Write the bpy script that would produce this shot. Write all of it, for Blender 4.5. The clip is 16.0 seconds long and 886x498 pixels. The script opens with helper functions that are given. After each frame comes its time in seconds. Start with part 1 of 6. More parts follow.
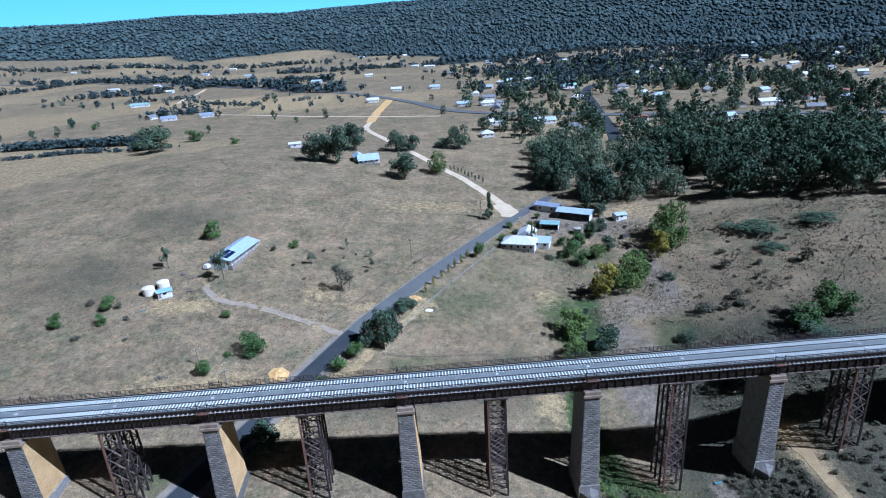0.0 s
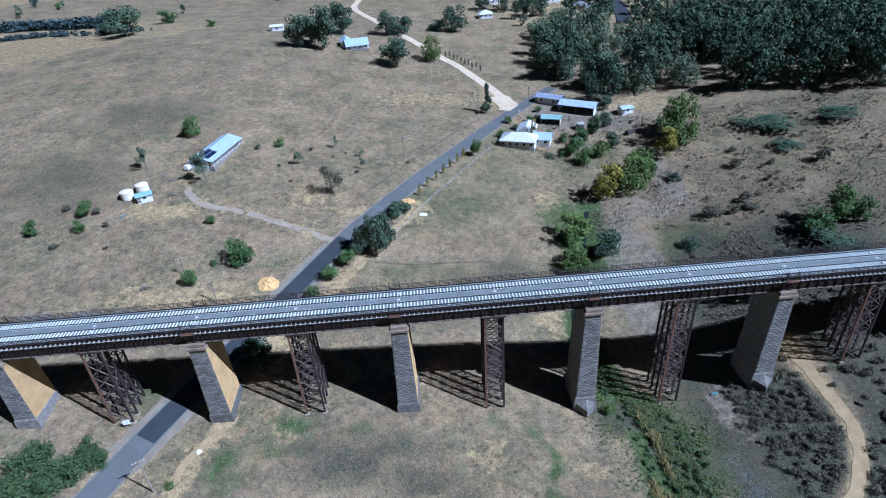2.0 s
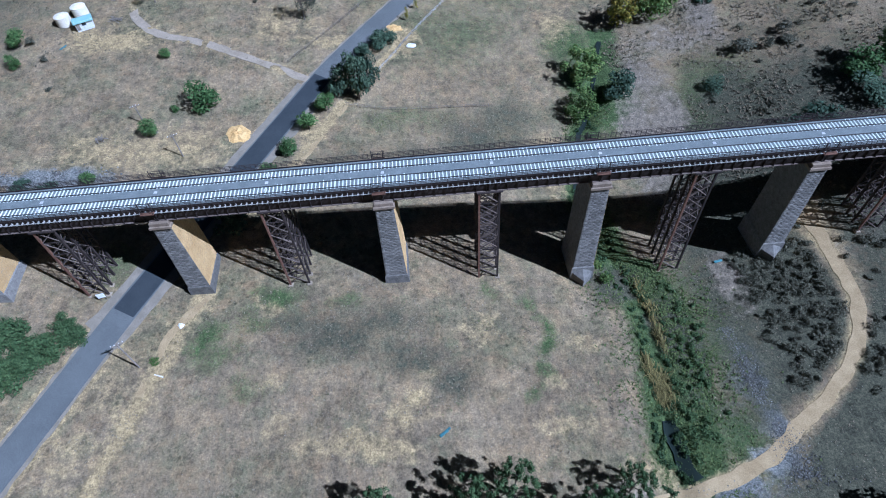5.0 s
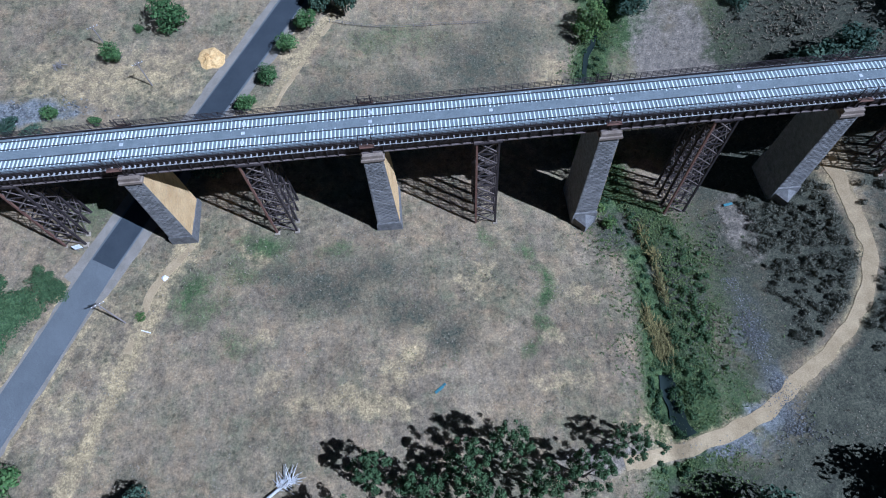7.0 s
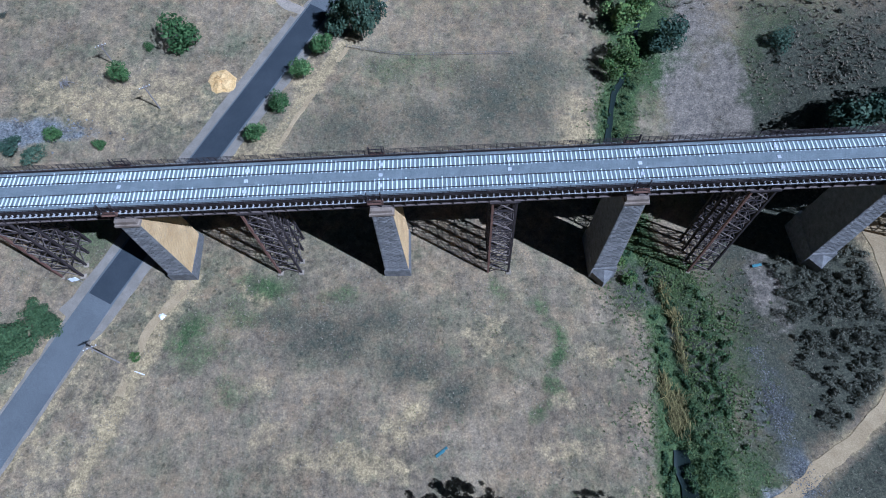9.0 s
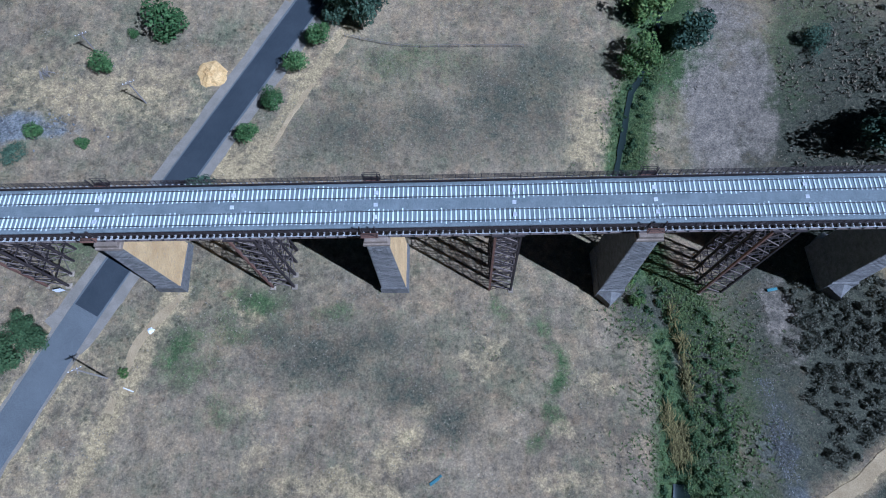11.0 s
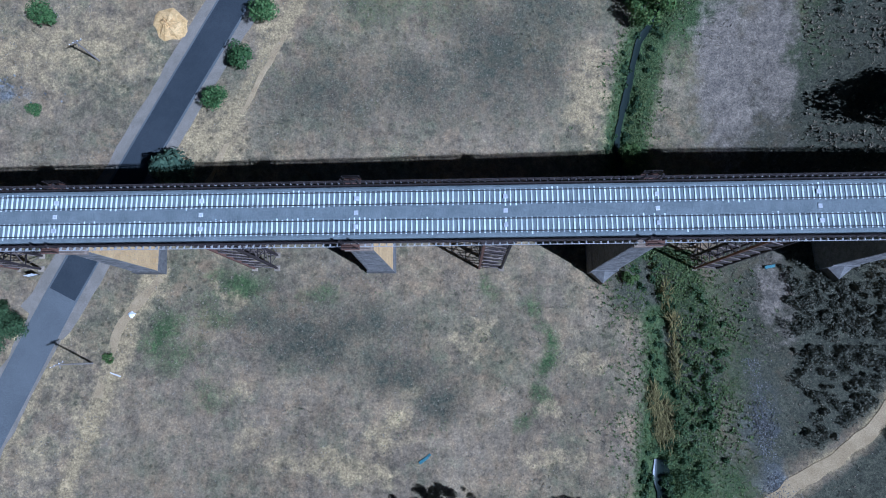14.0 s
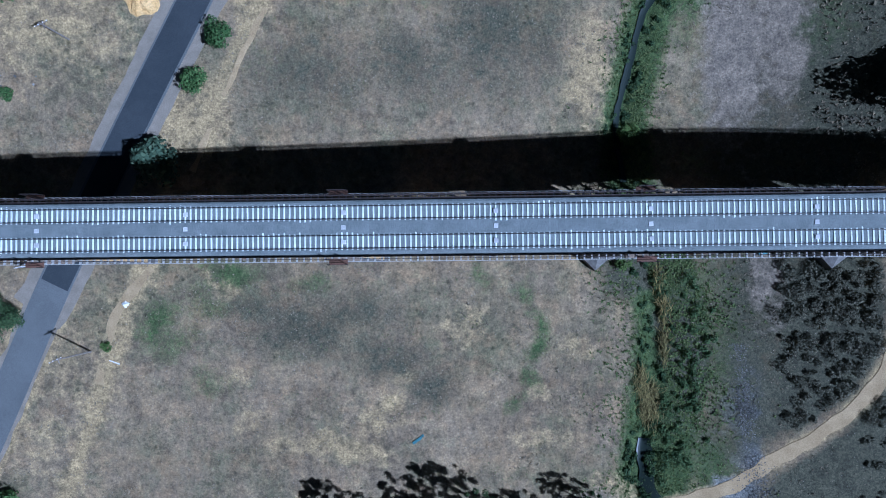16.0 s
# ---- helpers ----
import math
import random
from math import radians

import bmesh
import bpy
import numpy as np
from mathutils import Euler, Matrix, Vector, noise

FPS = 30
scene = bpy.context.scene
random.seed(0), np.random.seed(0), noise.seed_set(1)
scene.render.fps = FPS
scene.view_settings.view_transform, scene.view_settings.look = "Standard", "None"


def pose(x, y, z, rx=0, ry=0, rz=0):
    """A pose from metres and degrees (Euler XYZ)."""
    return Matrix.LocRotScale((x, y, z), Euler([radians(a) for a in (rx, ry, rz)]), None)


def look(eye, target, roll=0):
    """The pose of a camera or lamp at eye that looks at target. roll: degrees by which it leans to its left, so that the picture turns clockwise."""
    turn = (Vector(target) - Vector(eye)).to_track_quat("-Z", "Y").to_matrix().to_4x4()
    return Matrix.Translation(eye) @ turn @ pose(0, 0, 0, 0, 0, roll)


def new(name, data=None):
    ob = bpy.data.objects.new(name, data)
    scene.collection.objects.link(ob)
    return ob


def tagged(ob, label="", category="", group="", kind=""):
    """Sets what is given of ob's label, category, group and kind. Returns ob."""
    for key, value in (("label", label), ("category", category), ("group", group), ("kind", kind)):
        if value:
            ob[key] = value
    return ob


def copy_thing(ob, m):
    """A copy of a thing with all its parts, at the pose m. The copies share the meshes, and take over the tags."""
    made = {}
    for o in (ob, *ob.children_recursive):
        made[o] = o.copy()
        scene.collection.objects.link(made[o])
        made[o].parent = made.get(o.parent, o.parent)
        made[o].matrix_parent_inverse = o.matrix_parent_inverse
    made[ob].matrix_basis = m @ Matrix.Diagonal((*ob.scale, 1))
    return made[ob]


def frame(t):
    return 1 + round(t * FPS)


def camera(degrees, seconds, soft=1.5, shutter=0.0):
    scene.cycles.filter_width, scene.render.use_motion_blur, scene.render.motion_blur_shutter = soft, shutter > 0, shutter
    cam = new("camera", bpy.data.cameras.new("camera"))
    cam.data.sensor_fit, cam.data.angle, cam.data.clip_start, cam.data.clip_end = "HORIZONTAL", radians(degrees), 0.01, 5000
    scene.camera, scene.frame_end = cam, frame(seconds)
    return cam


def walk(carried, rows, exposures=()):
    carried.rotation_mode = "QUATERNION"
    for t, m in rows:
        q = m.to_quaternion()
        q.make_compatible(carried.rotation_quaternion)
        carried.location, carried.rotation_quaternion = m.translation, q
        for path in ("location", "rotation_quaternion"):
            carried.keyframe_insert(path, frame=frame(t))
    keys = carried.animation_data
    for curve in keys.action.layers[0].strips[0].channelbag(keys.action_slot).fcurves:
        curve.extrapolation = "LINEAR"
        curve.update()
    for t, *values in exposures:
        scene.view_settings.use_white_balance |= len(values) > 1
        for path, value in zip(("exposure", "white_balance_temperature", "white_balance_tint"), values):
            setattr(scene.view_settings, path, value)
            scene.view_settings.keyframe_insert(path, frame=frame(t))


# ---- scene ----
cam = camera(75.2, 16.0, soft=1.0)
PATH = [
    (0, (6.099, -105.285, 70.407), (6.167, -103.42, 69.688), -3.6),
    (0.5, (6.317, -102.506, 70.466), (6.383, -100.667, 69.683), -3.6),
    (1, (6.504, -99.839, 70.592), (6.567, -98.045, 69.71), -3.7),
    (1.5, (6.713, -97.109, 70.778), (6.771, -95.366, 69.799), -3.8),
    (2, (6.915, -94.433, 70.955), (6.968, -92.742, 69.888), -3.9),
    (2.5, (7.154, -91.558, 71.143), (7.203, -89.928, 69.986), -3.9),
    (3, (7.428, -88.672, 71.368), (7.472, -87.108, 70.123), -4.0),
    (3.5, (7.727, -85.705, 71.57), (7.766, -84.213, 70.24), -4.1),
    (4, (8.096, -82.634, 71.767), (8.128, -81.219, 70.355), -4.2),
    (4.5, (8.467, -79.448, 71.955), (8.492, -78.113, 70.465), -4.3),
    (7, (10.157, -62.829, 73.275), (10.154, -61.904, 71.502), -5.5),
    (7.5, (10.504, -59.604, 73.373), (10.5, -58.703, 71.587), -5.5),
    (8, (10.827, -56.411, 73.492), (10.809, -55.512, 71.706), -5.4),
    (8.5, (11.159, -53.209, 73.566), (11.123, -52.312, 71.778), -5.3),
    (9, (11.506, -50.01, 73.615), (11.454, -49.114, 71.827), -5.4),
    (11.5, (13.146, -32.759, 74.003), (13.066, -32.093, 72.119), -7.3),
    (12, (13.305, -29.674, 73.992), (13.229, -29.074, 72.085), -7.7),
    (12.5, (13.447, -26.758, 73.995), (13.375, -26.223, 72.07), -8.1),
    (13, (13.616, -23.858, 74.039), (13.547, -23.386, 72.096), -8.8),
    (13.5, (13.82, -20.851, 74.111), (13.753, -20.445, 72.154), -9.9),
    (14, (14.022, -17.75, 74.156), (13.958, -17.412, 72.186), -11.3),
    (14.5, (14.298, -14.576, 74.226), (14.235, -14.308, 72.245), -13.6),
    (15, (14.613, -11.365, 74.3), (14.55, -11.169, 72.311), -18.3),
    (15.5, (15.016, -8.072, 74.377), (14.953, -7.949, 72.382), -27.6),
    (16, (15.463, -4.623, 74.423), (15.398, -4.578, 72.424), -55.9),
]
walk(cam, [(t, look(eye, target, roll)) for t, eye, target, roll in PATH], [(0, 0.42, 4570, 16), (8, 0.27, 4400, 16), (16, 0.03, 4275, 16)])

import collections

# ---- light and sky ----
SUN_WAY = Vector((-0.85, 0.455, -1.0)).normalized()   # the way the sunlight travels
world = bpy.data.worlds.new("sky")
scene.world = world
world.use_nodes = True
wn = world.node_tree.nodes
sky = wn.new("ShaderNodeTexSky")
sky.sky_type = "NISHITA"
sky.sun_disc = False
sky.sun_elevation = math.asin(-SUN_WAY.z)
sky.sun_rotation = math.atan2(-SUN_WAY.x, -SUN_WAY.y)
sky.altitude = 400
world.node_tree.links.new(sky.outputs[0], wn["Background"].inputs[0])
wn["Background"].inputs[1].default_value = 0.004
sun = new("sun", bpy.data.lights.new("sun", "SUN"))
sun.data.energy = 5.0
sun.data.angle = radians(0.5)
sun.data.color = (1.0, 0.97, 0.92)
sun.matrix_world = look((0, 0, 200), Vector((0, 0, 200)) + SUN_WAY)


# ---- materials ----
def shader(name, rough=0.9, metal=0.0, spec=0.3):
    m = bpy.data.materials.new(name)
    m.use_nodes = True
    b = m.node_tree.nodes["Principled BSDF"]
    b.inputs["Roughness"].default_value = rough
    b.inputs["Metallic"].default_value = metal
    b.inputs["Specular IOR Level"].default_value = spec
    return m, m.node_tree.nodes, m.node_tree.links, b


def noise_node(n, l, scale, detail=4.0, rough=0.6, coord=None):
    t = n.new("ShaderNodeTexNoise")
    t.inputs["Scale"].default_value = scale
    t.inputs["Detail"].default_value = detail
    t.inputs["Roughness"].default_value = rough
    if coord is not None:
        l.new(coord, t.inputs["Vector"])
    return t.outputs["Fac"]


def ramp(n, l, fac, stops):
    r = n.new("ShaderNodeValToRGB")
    e = r.color_ramp.elements
    while len(e) < len(stops):
        e.new(0.5)
    for k, (p, c) in enumerate(stops):
        e[k].position = p
        e[k].color = (*c, 1)
    l.new(fac, r.inputs[0])
    return r.outputs[0]


def mixed(n, l, fac, a, b, mode="MIX"):
    m = n.new("ShaderNodeMix")
    m.data_type = "RGBA"
    m.blend_type = mode
    for sock, v in ((m.inputs[0], fac), (m.inputs[6], a), (m.inputs[7], b)):
        if isinstance(v, bpy.types.NodeSocket):
            l.new(v, sock)
        elif isinstance(v, tuple):
            sock.default_value = (*v, 1)
        else:
            sock.default_value = v
    return m.outputs[2]


def bump(n, l, b, height, strength=0.4, dist=0.05):
    k = n.new("ShaderNodeBump")
    k.inputs["Strength"].default_value = strength
    k.inputs["Distance"].default_value = dist
    l.new(height, k.inputs["Height"])
    l.new(k.outputs[0], b.inputs["Normal"])


def mottled(name, c1, c2, scale=1.0, fine=12.0, rough=0.9, metal=0.0, vary=0.25, relief=0.3, dist=0.03, spec=0.3):
    """Two colours mixed at two scales, with relief, and a tone of its own for every object."""
    m, n, l, b = shader(name, rough, metal, spec)
    co = n.new("ShaderNodeTexCoord").outputs["Object"]
    big, small = noise_node(n, l, scale, 5, 0.65, co), noise_node(n, l, fine, 4, 0.7, co)
    col = ramp(n, l, big, [(0.32, c1), (0.68, c2)])
    tone = ramp(n, l, small, [(0.25, (0.62, 0.62, 0.62)), (0.75, (1.3, 1.3, 1.3))])
    col = mixed(n, l, 1.0, col, tone, "MULTIPLY")
    info = n.new("ShaderNodeObjectInfo").outputs["Random"]
    own = ramp(n, l, info, [(0.0, (1 - vary,) * 3), (1.0, (1 + vary,) * 3)])
    col = mixed(n, l, 1.0, col, own, "MULTIPLY")
    l.new(col, b.inputs["Base Color"])
    bump(n, l, b, small, relief, dist)
    return m


def foliage(name, c1, c2, c3):
    """Leaves: a tone for every leaf clump and for every tree."""
    m, n, l, b = shader(name, 0.75, 0.0, 0.15)
    isl = n.new("ShaderNodeNewGeometry").outputs["Random Per Island"]
    col = ramp(n, l, isl, [(0.0, c1), (0.6, c2), (1.0, c3)])
    own = ramp(n, l, n.new("ShaderNodeObjectInfo").outputs["Random"], [(0.0, (0.75, 0.78, 0.8)), (1.0, (1.2, 1.15, 1.1))])
    l.new(mixed(n, l, 1.0, col, own, "MULTIPLY"), b.inputs["Base Color"])
    return m


def ground_material():
    m, n, l, b = shader("dry_grassland", 0.95, 0.0, 0.1)
    co = n.new("ShaderNodeTexCoord").outputs["Object"]
    at = n.new("ShaderNodeAttribute")
    at.attribute_name = "cover"
    sep = n.new("ShaderNodeSeparateColor")
    l.new(at.outputs["Color"], sep.inputs[0])
    at2 = n.new("ShaderNodeAttribute")
    at2.attribute_name = "kind"
    sep2 = n.new("ShaderNodeSeparateColor")
    l.new(at2.outputs["Color"], sep2.inputs[0])
    huge = noise_node(n, l, 0.012, 4, 0.6, co)
    big = noise_node(n, l, 0.07, 5, 0.65, co)
    mid = noise_node(n, l, 0.45, 5, 0.7, co)
    fine = noise_node(n, l, 2.6, 6, 0.85, co)
    speck = noise_node(n, l, 1.1, 6, 0.8, co)
    stretch = n.new("ShaderNodeMapping")
    stretch.inputs["Scale"].default_value = (1.0, 0.25, 1.0)
    stretch.inputs["Rotation"].default_value = (0, 0, 0.5)
    l.new(co, stretch.inputs[0])
    streak = noise_node(n, l, 0.9, 4, 0.7, stretch.outputs[0])
    col = ramp(n, l, big, [(0.36, DRY_A), (0.5, DRY_B), (0.64, DRY_C)])
    col = mixed(n, l, ramp(n, l, streak, [(0.45, (0, 0, 0)), (0.7, (0.6, 0.6, 0.6))]), col, DRY_D)
    col = mixed(n, l, ramp(n, l, huge, [(0.35, (0, 0, 0)), (0.65, (0.5, 0.5, 0.5))]), col, DRY_E)

    shifted = n.new("ShaderNodeMapping")
    shifted.inputs["Location"].default_value = (137, 55, 0)
    l.new(co, shifted.inputs[0])
    grey = noise_node(n, l, 0.055, 6, 0.7, shifted.outputs[0])
    blond = noise_node(n, l, 0.12, 6, 0.75, shifted.outputs[0])
    col = mixed(n, l, ramp(n, l, grey, [(0.45, (0, 0, 0)), (0.64, (0.75, 0.75, 0.75))]), col, (0.115, 0.115, 0.066))
    col = mixed(n, l, ramp(n, l, blond, [(0.48, (0, 0, 0)), (0.72, (0.62, 0.62, 0.62))]), col, (0.345, 0.262, 0.145))
    ochre = noise_node(n, l, 0.24, 6, 0.75, shifted.outputs[0])
    col = mixed(n, l, ramp(n, l, ochre, [(0.50, (0, 0, 0)), (0.70, (0.6, 0.6, 0.6))]), col, (0.25, 0.168, 0.098))
    olive = noise_node(n, l, 0.17, 6, 0.75, co)
    col = mixed(n, l, ramp(n, l, olive, [(0.52, (0, 0, 0)), (0.70, (0.6, 0.6, 0.6))]), col, (0.135, 0.145, 0.082))

    def layer(col, weight, c1, c2, lo=0.35, hi=0.65, edge=None):
        # a cover that thins out raggedly where its weight falls
        s = n.new("ShaderNodeMath")
        s.operation = "ADD"
        l.new(weight, s.inputs[0])
        k = n.new("ShaderNodeMath")
        k.operation = "MULTIPLY_ADD"
        l.new(edge or mid, k.inputs[0])
        k.inputs[1].default_value, k.inputs[2].default_value = 0.9, -0.45
        l.new(k.outputs[0], s.inputs[1])
        fac = ramp(n, l, s.outputs[0], [(lo, (0, 0, 0)), (hi, (1, 1, 1))])
        own = ramp(n, l, fine, [(0.3, c1), (0.7, c2)])
        return mixed(n, l, fac, col, own)

    col = layer(col, sep.outputs[0], (0.044, 0.070, 0.026), (0.092, 0.122, 0.050), 0.34, 0.70, edge=speck)      # green growth
    col = layer(col, sep.outputs[1], (0.265, 0.20, 0.105), (0.40, 0.31, 0.17))                    # straw, also the pale haze put on far fields
    col = layer(col, sep.outputs[2], (0.115, 0.12, 0.118), (0.225, 0.225, 0.215))                   # stones
    col = layer(col, sep2.outputs[0], (0.050, 0.053, 0.035), (0.100, 0.096, 0.068))                # dark scrub
    col = layer(col, sep2.outputs[2], (0.165, 0.138, 0.108), (0.24, 0.205, 0.16))                  # bare earth
    col = layer(col, sep2.outputs[1], (0.030, 0.044, 0.044), (0.048, 0.066, 0.064))                # far woods, blue haze of distance put into the colour
    tone = ramp(n, l, fine, [(0.27, (0.38, 0.39, 0.40)), (0.5, (1, 1, 1)), (0.73, (1.72, 1.69, 1.62))])
    col = mixed(n, l, 1.0, col, tone, "MULTIPLY")
    tone = ramp(n, l, speck, [(0.33, (0.70, 0.71, 0.73)), (0.5, (1, 1, 1)), (0.67, (1.3, 1.29, 1.25))])
    col = mixed(n, l, 1.0, col, tone, "MULTIPLY")
    tone = ramp(n, l, mid, [(0.3, (0.62, 0.63, 0.65)), (0.7, (1.36, 1.34, 1.28))])
    col = mixed(n, l, 1.0, col, tone, "MULTIPLY")
    # dark tussocks and pale stalks and stones strewn at their own size
    dot = n.new("ShaderNodeTexVoronoi")
    dot.inputs["Scale"].default_value = 0.55
    l.new(co, dot.inputs["Vector"])
    spot = ramp(n, l, dot.outputs["Distance"], [(0.10, (0.42, 0.44, 0.42)), (0.24, (1, 1, 1))])
    col = mixed(n, l, ramp(n, l, grey, [(0.40, (0.1, 0.1, 0.1)), (0.6, (0.9, 0.9, 0.9))]), col, mixed(n, l, 1.0, col, spot, "MULTIPLY"))
    chip = n.new("ShaderNodeTexVoronoi")
    chip.inputs["Scale"].default_value = 0.9
    l.new(shifted.outputs[0], chip.inputs["Vector"])
    col = mixed(n, l, ramp(n, l, chip.outputs["Distance"], [(0.04, (0.6, 0.6, 0.6)), (0.085, (0, 0, 0))]), col, (0.40, 0.37, 0.31))
    l.new(col, b.inputs["Base Color"])
    bump(n, l, b, fine, 0.6, 0.25)
    return m


DRY_A, DRY_B, DRY_C, DRY_D, DRY_E = (0.155, 0.122, 0.082), (0.225, 0.176, 0.115), (0.30, 0.236, 0.155), (0.30, 0.22, 0.115), (0.18, 0.146, 0.10)
M_GROUND = ground_material()
M_ROAD = mottled("old_asphalt", (0.102, 0.108, 0.107), (0.136, 0.142, 0.140), 0.15, 6.0, 0.9, vary=0.0, relief=0.2)
M_ROAD_NEW = mottled("new_asphalt", (0.032, 0.039, 0.045), (0.045, 0.052, 0.058), 0.2, 6.0, 0.85, vary=0.0, relief=0.2)
M_SHOULDER = mottled("gravel_shoulder", (0.19, 0.165, 0.128), (0.27, 0.236, 0.185), 0.4, 8.0, vary=0.0, relief=0.5)
M_DIRT = mottled("pale_dirt", (0.31, 0.225, 0.115), (0.44, 0.33, 0.18), 0.35, 5.0, vary=0.05, relief=0.5)
M_DRIVE = mottled("driveway_gravel", (0.27, 0.222, 0.16), (0.37, 0.31, 0.235), 0.4, 5.0, vary=0.0, relief=0.5)
M_WHITEDIRT = mottled("white_gravel", (0.54, 0.44, 0.29), (0.68, 0.57, 0.40), 0.2, 3.0, vary=0.05)
M_ORANGE = mottled("orange_gravel", (0.52, 0.32, 0.11), (0.72, 0.49, 0.21), 0.8, 4.0, vary=0.05)
M_BALLAST = mottled("crushed_ballast", (0.150, 0.170, 0.168), (0.215, 0.238, 0.234), 0.5, 7.0, vary=0.0, relief=0.9, dist=0.06)
M_RAIL = mottled("dark_rail_steel", (0.045, 0.042, 0.042), (0.075, 0.069, 0.066), 1.0, 10.0, 0.65, 0.2, 0.0)
M_RAILHEAD = mottled("worn_rail_steel", (0.06, 0.056, 0.054), (0.10, 0.092, 0.088), 1.0, 10.0, 0.5, 0.3, 0.0)
M_SLEEPER = mottled("pale_concrete", (0.70, 0.75, 0.725), (0.80, 0.85, 0.82), 0.6, 9.0, 0.85, vary=0.12, relief=0.2)
M_IRON = mottled("rusty_brown_iron", (0.028, 0.022, 0.021), (0.065, 0.05, 0.045), 0.5, 7.0, 0.7, 0.2, 0.15)
# paler copy of the iron, with the light on the braces put into its colour
M_IRONPALE = mottled("lit_pale_iron", (0.11, 0.085, 0.07), (0.20, 0.16, 0.135), 0.5, 7.0, 0.75, 0.1, 0.2)
M_RUST = mottled("orange_rust", (0.12, 0.062, 0.042), (0.19, 0.105, 0.07), 0.8, 7.0, 0.8, 0.1, 0.15)
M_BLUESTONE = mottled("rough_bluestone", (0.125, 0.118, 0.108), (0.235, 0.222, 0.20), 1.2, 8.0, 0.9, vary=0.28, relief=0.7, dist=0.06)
M_SANDSTONE = mottled("ochre_sandstone", (0.45, 0.295, 0.125), (0.60, 0.415, 0.195), 0.35, 5.0, 0.9, vary=0.12, relief=0.5, dist=0.05)
M_CAPSTONE = mottled("weathered_capstone", (0.19, 0.145, 0.105), (0.30, 0.24, 0.18), 0.6, 6.0, vary=0.1, relief=0.5)
M_FOOTING = mottled("sandy_concrete", (0.24, 0.19, 0.135), (0.36, 0.30, 0.22), 0.8, 8.0, vary=0.15)
M_JOINT = mottled("pale_mortar", (0.26, 0.24, 0.21), (0.36, 0.33, 0.29), 1.0, 8.0, vary=0.0)
M_PLATE = mottled("pale_plate", (0.50, 0.50, 0.50), (0.62, 0.62, 0.61), 0.8, 8.0, vary=0.15)
M_CONCRETE = mottled("grey_concrete", (0.32, 0.31, 0.29), (0.44, 0.43, 0.40), 0.8, 8.0, vary=0.1)
M_WATER, _n, _l, _b = shader("creek_water", 0.3, 0.0, 0.12)
_b.inputs["Base Color"].default_value = (0.02, 0.028, 0.024, 1)
bump(_n, _l, _b, noise_node(_n, _l, 1.5, 3), 0.15, 0.03)


# ---- building blocks ----
def mesh_of(name, verts, faces, material, smooth=False):
    me = bpy.data.meshes.new(name)
    me.from_pydata(verts, [], faces)
    for m in (material if isinstance(material, (list, tuple)) else [material]):
        me.materials.append(m)
    if smooth:
        me.polygons.foreach_set("use_smooth", [True] * len(me.polygons))
    me.update()
    return me


